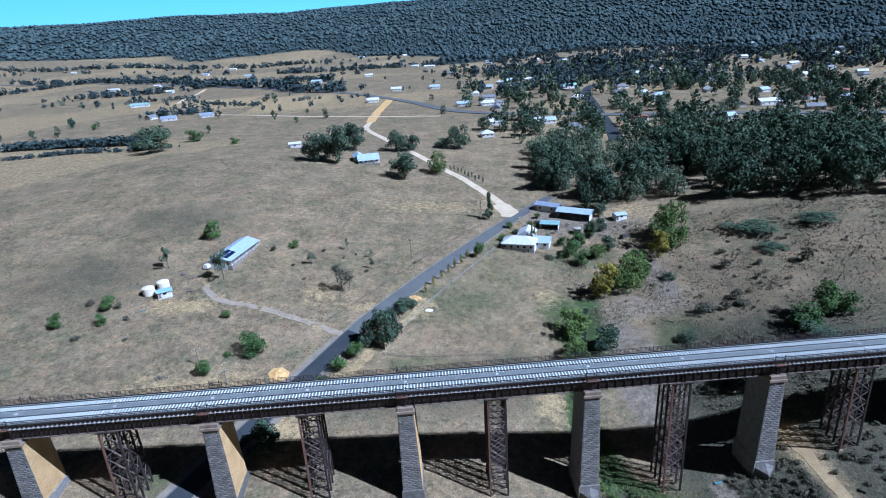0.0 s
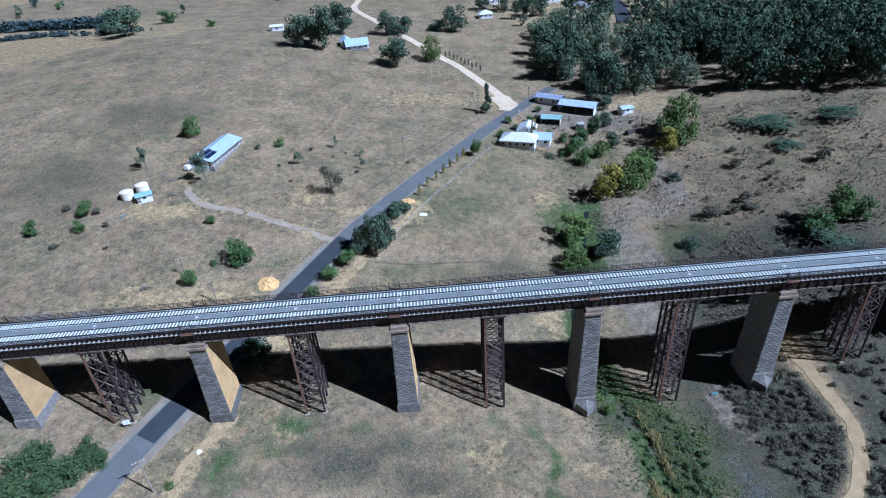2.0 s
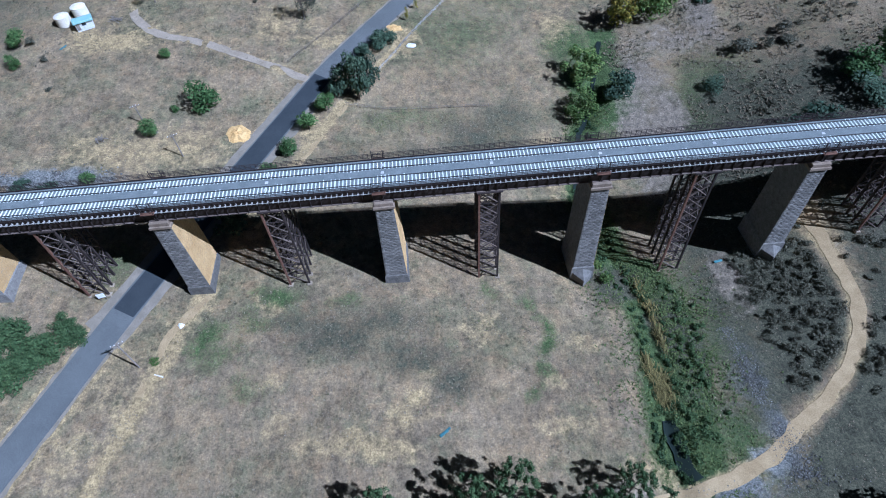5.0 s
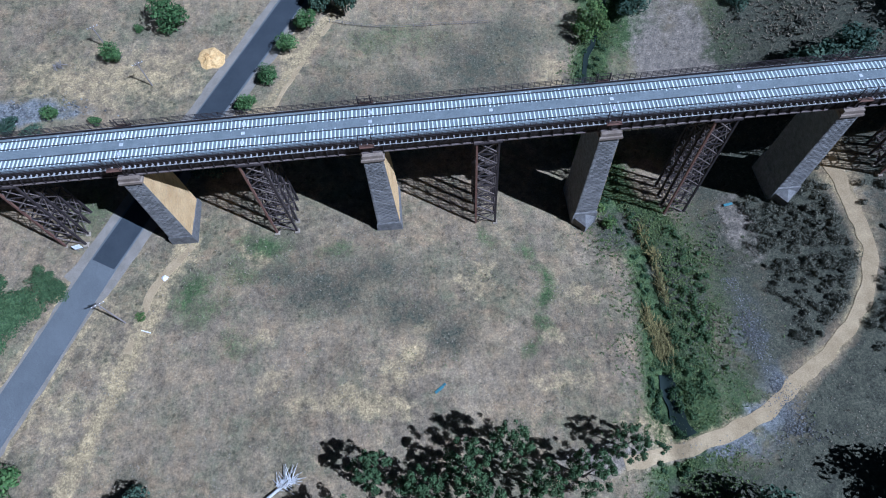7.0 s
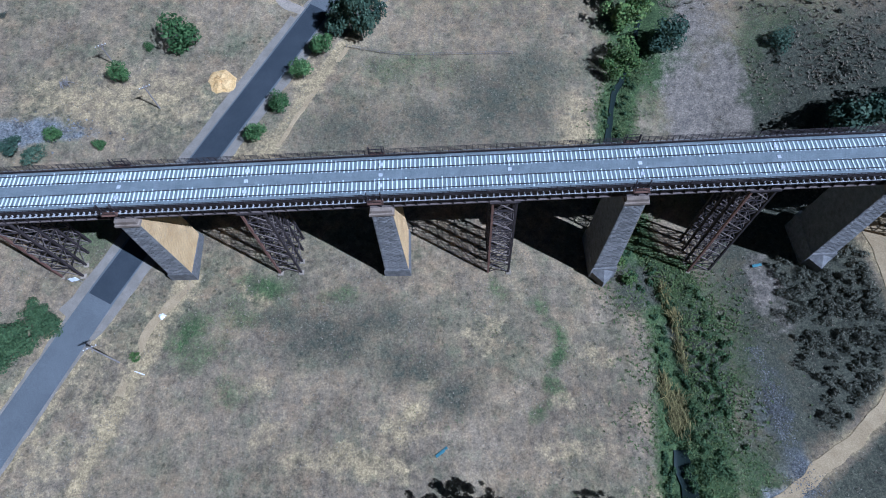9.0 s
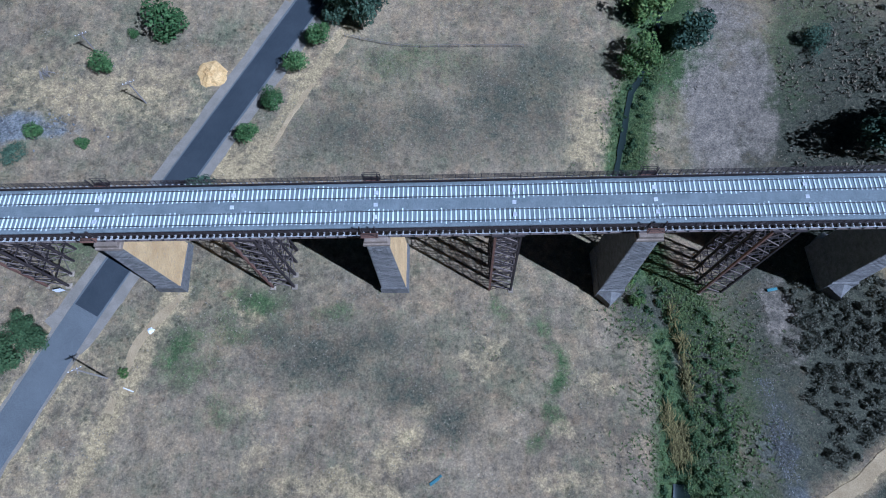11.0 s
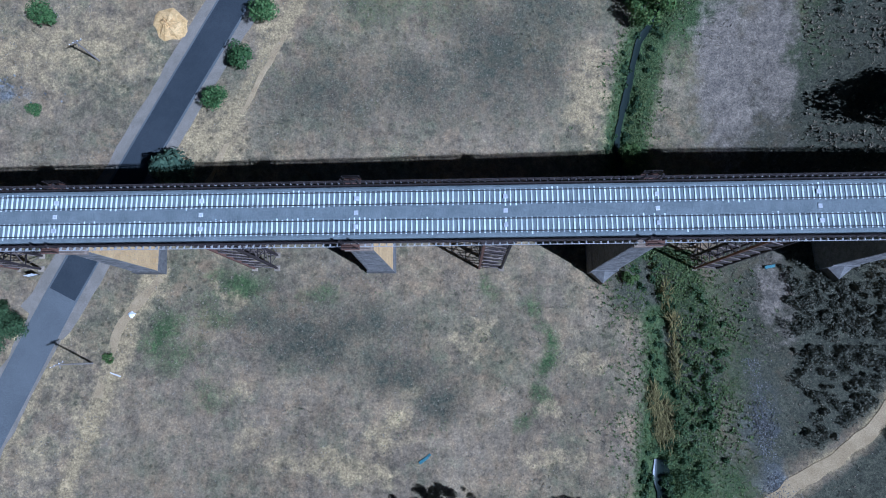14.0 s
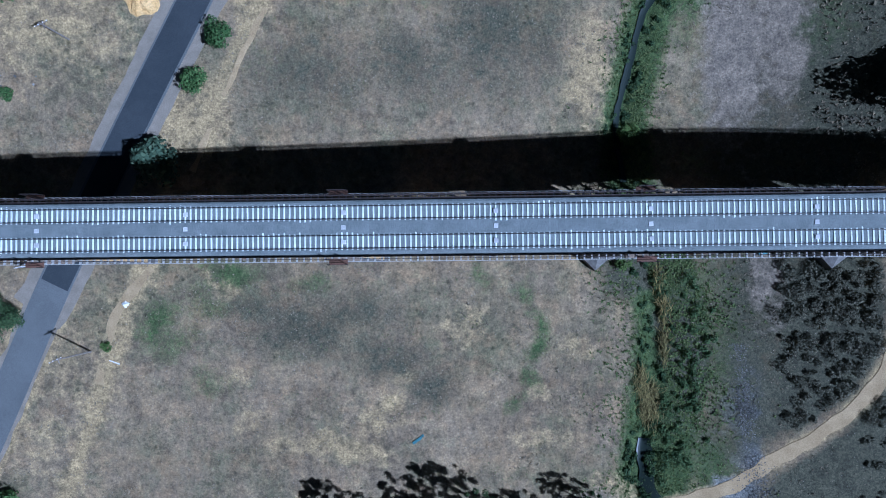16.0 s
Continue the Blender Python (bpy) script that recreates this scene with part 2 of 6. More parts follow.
class Shape:
    """Collects solids into one mesh."""
    def __init__(self):
        self.v, self.f, self.m = [], [], []

    def add(self, verts, faces, slot=0):
        k = len(self.v)
        self.v += [tuple(p) for p in verts]
        self.f += [tuple(i + k for i in q) for q in faces]
        self.m += [slot] * len(faces)
        return self

    def box(self, x0, y0, z0, x1, y1, z1, slot=0):
        return self.frustum((x0, y0, x1, y1), z0, (x0, y0, x1, y1), z1, slot)

    def frustum(self, a, z0, b, z1, slot=0):
        """A solid between the rectangles a at z0 and b at z1 (x0, y0, x1, y1)."""
        v = [(a[0], a[1], z0), (a[2], a[1], z0), (a[2], a[3], z0), (a[0], a[3], z0), (b[0], b[1], z1), (b[2], b[1], z1), (b[2], b[3], z1), (b[0], b[3], z1)]
        return self.add(v, [(3, 2, 1, 0), (4, 5, 6, 7), (0, 1, 5, 4), (1, 2, 6, 5), (2, 3, 7, 6), (3, 0, 4, 7)], slot)

    def bevel_box(self, x0, y0, z0, x1, y1, z1, c=0.03, slot=0):
        """A box whose upper edges are bevelled."""
        self.frustum((x0, y0, x1, y1), z0, (x0, y0, x1, y1), z1 - c, slot)
        k = len(self.v)
        self.f.pop(len(self.f) - 5), self.m.pop()
        self.v += [(x0 + c, y0 + c, z1), (x1 - c, y0 + c, z1), (x1 - c, y1 - c, z1), (x0 + c, y1 - c, z1)]
        q = k - 4
        self.f += [(q, q + 1, k + 1, k), (q + 1, q + 2, k + 2, k + 1), (q + 2, q + 3, k + 3, k + 2), (q + 3, q, k, k + 3), (k, k + 1, k + 2, k + 3)]
        self.m += [slot] * 5
        return self

    def beam(self, p, q, w, h=None, slot=0):
        """A bar of section w x h from p to q."""
        h = h or w
        p, q = Vector(p), Vector(q)
        d = (q - p).normalized()
        s = d.cross(Vector((0, 0, 1)) if abs(d.z) < 0.95 else Vector((0, 1, 0))).normalized()
        u = s.cross(d)
        v = [e + s * a * w / 2 + u * b * h / 2 for e in (p, q) for a, b in ((-1, -1), (1, -1), (1, 1), (-1, 1))]
        return self.add(v, [(3, 2, 1, 0), (4, 5, 6, 7), (0, 1, 5, 4), (1, 2, 6, 5), (2, 3, 7, 6), (3, 0, 4, 7)], slot)

    def tube(self, pts, radii, sides=7, slot=0):
        """A tapered round bar along points."""
        k0 = len(self.v)
        pts = [Vector(p) for p in pts]
        for i, p in enumerate(pts):
            d = (pts[min(i + 1, len(pts) - 1)] - pts[max(i - 1, 0)]).normalized()
            s = d.cross(Vector((1, 0, 0)) if abs(d.x) < 0.8 else Vector((0, 1, 0))).normalized()
            u = d.cross(s)
            for j in range(sides):
                a = 2 * math.pi * j / sides
                self.v.append(tuple(p + (s * math.cos(a) + u * math.sin(a)) * radii[i]))
        for i in range(len(pts) - 1):
            for j in range(sides):
                a, b = k0 + i * sides + j, k0 + i * sides + (j + 1) % sides
                self.f.append((a, b, b + sides, a + sides))
                self.m.append(slot)
        self.f.append(tuple(k0 + j for j in reversed(range(sides))))
        self.f.append(tuple(k0 + (len(pts) - 1) * sides + j for j in range(sides)))
        self.m += [slot, slot]
        return self

    def mesh(self, name, material, smooth=False):
        me = mesh_of(name, self.v, self.f, material, smooth)
        if any(self.m):
            me.polygons.foreach_set("material_index", self.m)
        return me


def thing(name, label, category, at=(0, 0, 0), turn=0.0, group="", kind=""):
    ob = new(name)
    ob.empty_display_size = 0.3
    ob.matrix_basis = pose(*at, 0, 0, turn)
    return tagged(ob, label, category, group, kind)


def part(name, shape, material, parent, label="", at=None, smooth=False, kind=""):
    """One mesh object under a thing or part; shape is a Shape or a mesh to share."""
    me = shape.mesh(name, material, smooth) if isinstance(shape, Shape) else shape
    ob = new(name, me)
    ob.parent = parent
    if at is not None:
        ob.matrix_basis = at if isinstance(at, Matrix) else Matrix.Translation(at)
    if label or kind:
        tagged(ob, label, kind=kind)
    return ob


# ---- the lie of the land ----
# broad rises and hollows: centre x, y, reach, height
LAND = [(-130, 250, 90, 11.8), (-90, 130, 60, 1.3), (-90, 40, 50, -2.7), (-40, 30, 35, 0.1), (-45, -20, 35, -2.6), (0, 40, 40, -5.9), (0, -25, 40, 3), (45, 0, 30, -4.9), (70, 20, 25, -6.4), (50, -50, 45, -0.8), (70, 70, 45, -6.9), (115, 20, 40, 4.6), (115, 95, 45, -9.2), (165, 120, 70, 11.2), (30, 140, 60, -2.8), (-20, 220, 80, -1.1), (100, 210, 80, -9.4), (-180, 30, 90, -3.8), (160, -50, 80, -14), (0, -120, 90, -28.7)]
CREEK = [(62, 75), (54, 50), (49, 40), (46.5, 30), (44.5, 21), (46, 10), (47.5, 0), (50, -10), (51.5, -16), (50.3, -26), (48.5, -36), (47.5, -45), (46, -56), (42, -75), (40, -110)]


def along(line, y):
    """x of a line of points ordered by falling y."""
    for (xa, ya), (xb, yb) in zip(line, line[1:]):
        if yb <= y <= ya:
            return xa + (xb - xa) * (ya - y) / (ya - yb)
    return line[0][0] if y > line[0][1] else line[-1][0]


def step(a, b, v):
    k = min(1, max(0, (v - a) / (b - a)))
    return k * k * (3 - 2 * k)


def land(x, y):
    """Height of the ground."""
    z = -9.0 + sum(h * math.exp(-((x - a) ** 2 + (y - b) ** 2) / (2 * s * s)) for a, b, s, h in LAND)
    d = math.hypot(x, y)
    if -130 < y < 90:
        z -= 1.1 * math.exp(-((x - along(CREEK, y)) / 2.6) ** 2) * step(90, 60, y)
    if d > 380:
        k = step(380, 900, d)
        z += k * (9 * noise.noise((x / 420, y / 420, 0.3)) + 5 * noise.noise((x / 150, y / 150, 2.3)))
        if y > 0:
            az = math.atan2(x, y)
            up = 212 + 58 * step(-0.7, 0.35, az) + 16 * noise.noise((az * 5, 0.4, 1.7)) + 5 * noise.noise((az * 17, 0.4, 4.7))
            z += up * step(1300, 4350, d) ** 1.35 + step(1300, 3500, d) * 14 * noise.noise((x / 500, y / 500, 7.1))
    return z


def spaced(fine0, fine1, gap, far0, far1, grow=1.09):
    """Grid lines: even from fine0 to fine1, ever wider beyond."""
    out = list(np.arange(fine0, fine1 + 1e-6, gap))
    for sign, end, lim in ((-1, fine0, far0), (1, fine1, far1)):
        g, v = gap, end
        while abs(v - lim) > 1e-6:
            g = min(g * grow, 60)
            v = max(lim, v - g) if sign < 0 else min(lim, v + g)
            out.append(v)
    return sorted(float(v) for v in out)


def near_line(x, y, line):
    """Distance from a line of points."""
    best = 1e9
    for (xa, ya), (xb, yb) in zip(line, line[1:]):
        dx, dy = xb - xa, yb - ya
        k = min(1, max(0, ((x - xa) * dx + (y - ya) * dy) / (dx * dx + dy * dy)))
        best = min(best, math.hypot(x - xa - k * dx, y - ya - k * dy))
    return best


TRACK = [(91.5, 6), (91.5, -1.6), (91.6, -13.5), (90.4, -21.6), (86, -29.5), (80, -35.3), (72, -40.6), (65, -45.5), (56, -49), (46.5, -51), (38, -52)]


PATCHES = collections.defaultdict(list)


def patch(kind, x, y, rx, ry, weight):
    """A patch of ground cover that thins out from its middle."""
    PATCHES[kind].append((x, y, rx, ry, weight * {"straw": 1.22, "green": 1.4}.get(kind, 1.45)))


PATCHWORK = {
    "green": ((-24.4, -5.7, 4, 2.5, 0.50), (-28.5, -6.2, 3, 2, 0.42), (-11, -8.7, 4, 2, 0.42), (-39, -14.7, 4, 5, 0.50), (-35.7, -19.6, 4, 3, 0.42), (-30, -12, 7, 3, 0.40), (-30.3, -25.4, 4, 3, 0.38), (27.7, -10.5, 2, 3, 0.46)),
    "greener": ((29.5, -15.6, 2.2, 2.5, 0.52), (29.2, -20.6, 2.5, 3, 0.55), (27.9, -26.4, 1.6, 2, 0.5), (25.3, -30.2, 2.5, 1.5, 0.46), (20, -8, 2, 2, 0.4), (20, 84, 30, 26, 0.33), (34, 100, 16, 18, 0.34), (58, 55, 8, 14, 0.7), (80, 34, 5, 14, 0.5), (88, 46, 12, 14, 0.5)),
    "green_far": ((55, 72, 9, 12, 0.5), (3, 46, 14, 5, 0.36), (64, 12, 6, 7, 0.36), (-62, 3, 6, 5, 0.4), (64, -22, 6, 16, 0.44), (60, -42, 5, 8, 0.5), (56, -58, 8, 4, 0.7), (70, 112, 16, 10, 0.4), (44, 130, 12, 10, 0.4), (-19, 31, 6, 5, 0.3)),
    "straw": ((-26.3, -8.7, 3, 1.5, 0.45), (-23, -32, 4, 4, 0.40), (-25.5, -23.5, 3, 2.5, 0.40), (1.3, -32.9, 5, 3, 0.55), (5.2, -25.4, 1.8, 3, 0.5), (-6.4, -38.4, 7, 2.2, 0.58), (16.2, -16.7, 4, 4, 0.42), (36.4, -20.6, 3, 2, 0.44), (28.9, -28.4, 2, 1.5, 0.38)),
    "straw_rim": ((45.6, -10.3, 1.6, 6, 0.42), (-16, -38, 5, 2, 0.42), (30.4, -37.7, 8, 3, 0.40), (38.6, 29, 4, 9, 0.55), (-34, 20, 3.5, 6, 0.62), (-28, 24, 3, 7, 0.5), (-22, 40, 3, 6, 0.5), (-55, 36, 13, 8, 0.5), (43, -48, 5, 3, 0.5), (-55, -22, 4, 10, 0.38), (-60, -37, 5, 9, 0.38)),
    "straw_far": ((-70, 36, 14, 6, 0.45), (-79, 77, 9, 4, 0.75), (-31, 84, 8, 8, 0.45), (-16, 76, 8, 3.5, 0.55), (-44, 5, 3, 8, 0.5), (12, 175, 26, 10, 0.5), (43, 178, 8, 14, 0.5), (90, 6, 5, 8, 0.62), (95, -4, 4, 5, 0.55), (50, 83, 5, 8, 0.45), (4, 77, 4, 6, 0.55), (104, 150, 14, 12, 0.5)),
    "stones": ((67.3, -34, 2.4, 9, 0.72), (64, -47, 4, 2, 0.5), (-83, 28, 14, 2.4, 0.6), (57, -51.5, 8, 1.2, 0.5), (103, -6, 9, 8, 0.4)),
    "scrub": ((-4.9, -14.7, 12, 5, 0.40), (-12.8, -16.7, 10, 5, 0.44), (-23, -12.7, 7, 3, 0.38), (9, -26.4, 4, 4, 0.44), (2, -22, 7, 4, 0.42), (-12, 29, 15, 7, 0.38), (6, 31, 13, 8, 0.38), (22, 36, 13, 12, 0.42), (30, 46, 12, 8, 0.38), (-36, -42, 9, 6, 0.26)),
    "scrub_bank": ((83, -18, 9, 14, 0.8), (80, 5, 8, 8, 0.6), (108, 30, 26, 22, 0.55), (86, 24, 8, 10, 0.66), (90, 42, 10, 14, 0.5), (112, 62, 24, 26, 0.30), (140, 100, 34, 26, 0.26), (140, 40, 30, 40, 0.34), (56, -22, 4, 14, 0.5)),
    "scrub_far": ((100, -42, 24, 22, 0.9), (80, -62, 20, 9, 0.8), (-30, 34, 5, 6, 0.35), (-120, 100, 30, 25, 0.36), (-105, 150, 30, 20, 0.36), (180, 80, 40, 40, 0.28), (48, -6, 5, 4, 0.6), (58, -60, 14, 6, 0.6)),
    "bare": ((65.5, 34, 4.5, 15, 0.6), (70, 58, 5, 12, 0.45), (73.5, 38, 3.5, 14, 0.55), (71, -8, 2.2, 8, 0.45), (94, 88, 5, 22, 0.5), (82, 72, 14, 8, 0.4), (88, 138, 16, 8, 0.5), (72, 150, 12, 11, 0.7), (36, -51, 9, 2.5, 0.5)),
}
for kind, many in PATCHWORK.items():
    for args in many:
        patch(kind.split("_")[0].replace("greener", "green"), *args)
WORN = [(-40.5, -5.5), (-43.5, -11), (-46.5, -18.5), (-50, -28), (-54.5, -40), (-60, -55), (-66, -72)]
DRIVE = [(-21, 60), (-26, 62.5), (-37, 68), (-51, 74.7), (-64, 79), (-72, 86), (-74.5, 94)]
VERGE = [(-29, 15), (-28.3, 22.3), (-25.4, 28.0), (-22.5, 33.9), (-17.9, 42.3), (-13.1, 50.9), (-12, 52), (-3, 66), (4, 76)]


def covers(x, y):
    """Weights of green growth, straw, stones, dark scrub, woods and bare earth."""
    w = {k: 0.0 for k in ("green", "straw", "stones", "scrub", "bare", "woods")}
    if -140 < y < 210 and -160 < x < 260:
        wx = x + 3.2 * noise.noise((x / 7, y / 7, 11.3)) + 1.4 * noise.noise((x / 2.4, y / 2.4, 5.7))
        wy = y + 3.2 * noise.noise((x / 7, y / 7, 17.9)) + 1.4 * noise.noise((x / 2.4, y / 2.4, 8.2))
        for kind, many in PATCHES.items():
            for px, py, rx, ry, s in many:
                q = ((wx - px) / rx) ** 2 + ((wy - py) / ry) ** 2
                if q < 5:
                    w[kind] = max(w[kind], s * math.exp(-0.4 * q))
        w["scrub"] = max(w["scrub"], 0.63 * step(50, 68, x) * (1 - 0.48 * step(25, 60, y)) * step(130, 90, y - 0.3 * x))
        if y < 12 and x > 30:
            k = near_line(x, y, TRACK)
            w["straw"] = max(w["straw"], 0.75 * math.exp(-(k / 2.2) ** 2), 0.42 * math.exp(-(k / 4.5) ** 2))
            w["scrub"] *= 1 - 0.8 * math.exp(-(k / 3) ** 2)
        if y < 80:
            c = x - along(CREEK, y)
            wide = 6.0 if y < 0 else 3.6
            w["green"] = max(w["green"], 0.85 * step(wide + 5, wide - 2, abs(c - (2.8 if y < 0 else 1.2))))
        if 55 < y < 100 and x < -15:
            k = near_line(x, y, DRIVE)
            w["straw"] = max(w["straw"], 0.6 * math.exp(-(k / 2.0) ** 2), 0.4 * math.exp(-(k / 5.0) ** 2))
        if y < 8 and x < -30:
            k = near_line(x, y, ROAD)
            w["straw"] = max(w["straw"], 0.6 * math.exp(-((k - 3.6) / 1.3) ** 2))
            k = near_line(x + 1.6 * noise.noise((x / 5, y / 5, 1.1)), y + 1.6 * noise.noise((x / 5, y / 5, 9.1)), WORN)
            w["straw"] = max(w["straw"], 1.0 * math.exp(-(k / 1.4) ** 2), 0.6 * math.exp(-(k / 3.8) ** 2))
        if 10 < y < 85 and x < 20:
            w["straw"] = max(w["straw"], 0.95 * math.exp(-(near_line(x, y, VERGE) / 1.7) ** 2), 0.42 * math.exp(-(near_line(x, y, VERGE) / 3.6) ** 2))
    r = math.hypot(x, y)
    if r > 330:
        if near_line(x, y, [(-285, 760), (-150, 650)]) < 55:
            w["straw"] = 0.9
        # straw over the far fields also paints in the lightening of distance haze
        w["straw"] = max(w["straw"], 0.5 * step(0.0, 0.35, noise.noise((x / 160, y / 160, 1.5)) + 0.25))
        az = math.atan2(x, max(1.0, y))
        w["woods"] = step(2200, 2600, r + 420 * noise.noise((x / 330, y / 330, 5.5)) + 350 * step(-0.45, -0.1, az) + 700 * step(-0.1, 0.1, az)) * 1.15
    return w


def ground_sheet():
    xs = spaced(-100, 120, 1.1, -4600, 4600)
    ys = spaced(-72, 84, 1.1, -900, 4650)
    verts, cover, kind = [], [], []
    for y in ys:
        for x in xs:
            near = abs(x) < 400 and -300 < y < 420
            bumpy = 0.25 * noise.noise((x / 9, y / 9, 0)) + 0.10 * noise.noise((x / 2.5, y / 2.5, 3)) if near else 0.0
            verts.append((x, y, land(x, y) + bumpy * ROUGH(x, y)))
            c = covers(x, y)
            cover += (c["green"], c["straw"], c["stones"], 1)
            kind += (c["scrub"], c["woods"], c["bare"], 1)
    nx = len(xs)
    faces = [(j * nx + i, j * nx + i + 1, (j + 1) * nx + i + 1, (j + 1) * nx + i) for j in range(len(ys) - 1) for i in range(nx - 1)]
    me = mesh_of("ground", verts, faces, M_GROUND, True)
    for name, data in (("cover", cover), ("kind", kind)):
        me.color_attributes.new(name, "FLOAT_COLOR", "POINT").data.foreach_set("color", data)
    return tagged(new("ground", me), "dry grazed grassland with green and stony patches", "ground", kind="structure")


ROAD = [(-95, -88), (-81, -60), (-66.8, -29.8), (-56, -7), (-41.5, 20), (-30.5, 40), (-18.5, 61.5), (-7.4, 77.7), (4.5, 94), (19.5, 114.5), (34, 134.5), (48.5, 154), (60, 168), (75, 186)]
def ROUGH(x, y):
    return step(4, 8, near_line(x, y, ROAD)) * step(2, 4, near_line(x, y, TRACK)) if -100 < x < 120 else 1.0


def smooth_line(pts, gap):
    """Points every gap metres along a soft curve through pts."""
    out = []
    for i in range(len(pts) - 1):
        p0, p1, p2, p3 = (Vector(pts[max(0, min(len(pts) - 1, i + k))]) for k in (-1, 0, 1, 2))
        n = max(2, int((p2 - p1).length / gap))
        for j in range(n):
            t = j / n
            out.append(0.5 * (2 * p1 + (p2 - p0) * t + (2 * p0 - 5 * p1 + 4 * p2 - p3) * t * t + (3 * p1 - p0 - 3 * p2 + p3) * t ** 3))
    return out + [Vector(pts[-1])]


def strip(name, pts, width, material, label, category, lift=0.06, gap=1.0, across=6, ragged=0.0, off=0.0, crown=0.0, flat=None):
    """A way laid on the ground, with a skirt down into it."""
    line = smooth_line([(*p, 0) for p in pts], gap)
    verts, faces = [], []
    n = across + 3
    for i, p in enumerate(line):
        d = (line[min(i + 1, len(line) - 1)] - line[max(0, i - 1)]).normalized()
        s = Vector((d.y, -d.x, 0))
        for j in range(-1, across + 2):
            k = min(across, max(0, j)) / across - 0.5
            w = width * (1 + ragged * noise.noise((p.x / 3, p.y / 3, 9.0 + (k > 0))))
            q = p + s * (k * w + off)
            down = 0.5 if j in (-1, across + 1) else 0.0
            q = q + s * (-0.05 if j == -1 else 0.05 if j == across + 1 else 0)
            z = (land(q.x, q.y) if flat is None else flat(q.x, q.y)) + lift + crown * (1 - 4 * k * k) - down
            verts.append((q.x, q.y, z))
    for i in range(len(line) - 1):
        for j in range(n - 1):
            a = i * n + j
            faces.append((a, a + 1, a + n + 1, a + n))
    return tagged(new(name, mesh_of(name, verts, faces, material)), label, category, kind="structure")


ground_sheet()
strip("road_shoulder", [(-60, -13), (-56, -7), (-41.5, 20), (-30.5, 40), (-21, 57)], 9.4, M_SHOULDER, "pale gravel verge along the road", "verge", 0.05, 1.5, 8, 0.06)
strip("road_edge", ROAD, 6.8, M_SHOULDER, "pale crumbling gravel edge of the road", "verge", 0.04, 1.0, 8, 0.18)
strip("road", ROAD, 5.6, M_ROAD, "grey worn asphalt country road", "road", 0.13, 1.5, 6, 0.0, 0.0, 0.05)
strip("road_resurfaced", [(-56.5, -8), (-41.5, 20), (-30.5, 40), (-18.5, 61.5)], 4.9, M_ROAD_NEW, "dark newly laid asphalt under the viaduct", "road", 0.17, 1.5, 6, 0.0, 0.0, 0.05)
strip("dirt_track", TRACK, 2.5, M_DIRT, "pale sandy dirt track beside the creek", "track", 0.07, 0.6, 6, 0.55)
strip("worn_path", [(-39.6, -5.2), (-42, -8), (-45, -11.5), (-47, -15.5), (-48.3, -19.5), (-50, -26)], 1.5, M_DIRT, "ochre dirt path worn through the verge", "path", 0.05, 0.5, 6, 0.8)
strip("verge_path", [(-31.7, 11.7), (-29.4, 16.7), (-27.1, 22.3), (-24.2, 28.0), (-21.3, 33.9), (-16.7, 42.3), (-11.9, 50.9)], 0.9, M_DIRT, "pale ochre dirt path along the verge", "path", 0.05, 0.5, 6, 0.9)
strip("driveway", DRIVE, 2.4, M_DRIVE, "pale gravel driveway up to a house", "driveway", 0.06, 0.7, 6, 0.4)
strip("creek_water", [(x, y) for x, y in CREEK if y > 8], 1.1, M_WATER, "dark narrow creek water upstream of the viaduct", "water", 0.36, 0.7, 4, 0.7)
strip("creek_pool", [(48.7, -37.5), (48.6, -41), (49.2, -45), (50.3, -48.6)], 2.6, M_WATER, "dark still pool among creek reeds beside the ford", "water", 0.24, 0.5, 8, 0.8)


HIGHWAY = [(-1047, 1493), (-845, 1382), (-632, 1215), (-485, 1141), (-259, 921), (-76, 698), (0, 578), (45, 484), (95, 438), (143, 415), (186, 391), (268, 359), (337, 323), (420, 290)]
STREET = [(150, 300), (156, 324), (165, 375), (182, 460), (208, 571), (248, 640), (330, 720)]
LANE = [(51, 163), (45, 191), (33, 227), (24, 245), (7, 282), (-10, 320), (-34, 392), (-34, 440)]
CROSSING = [(-34, 440), (-32, 487), (-25, 560), (-18, 625)]
FARM_TRACK = [(-235, 592), (-132, 524), (-40, 479), (32, 451)]
SIDE_TRACK = [(-327, 757), (-350, 860), (-362, 984)]
WAYS = (HIGHWAY, STREET, LANE, CROSSING, FARM_TRACK)
strip("lane", LANE, 5.0, M_WHITEDIRT, "pale gravel lane climbing past a farmhouse", "lane", 0.15, 5.0, 4, 0.15)
strip("crossing_lane", CROSSING, 9.0, M_ORANGE, "orange gravel lane end", "lane", 0.2, 6.0, 4, 0.25)
strip("farm_track", FARM_TRACK, 4.0, M_WHITEDIRT, "pale straight farm track", "track", 0.3, 6.0, 4, 0.1)
strip("side_track", SIDE_TRACK, 5.0, M_WHITEDIRT, "pale side track", "track", 0.4, 8.0, 4, 0.1)
strip("highway", HIGHWAY, 11.0, M_ROAD, "grey sealed highway across the valley", "road", 0.5, 8.0, 6)
strip("street", STREET, 10.0, M_ROAD_NEW, "dark town street between trees", "road", 0.5, 6.0, 6)
strip("lane_mouth", [(49, 158), (50, 164), (47, 178)], 9.0, M_WHITEDIRT, "pale gravel mouth of the lane", "lane", 0.16, 2.0, 6, 0.3)


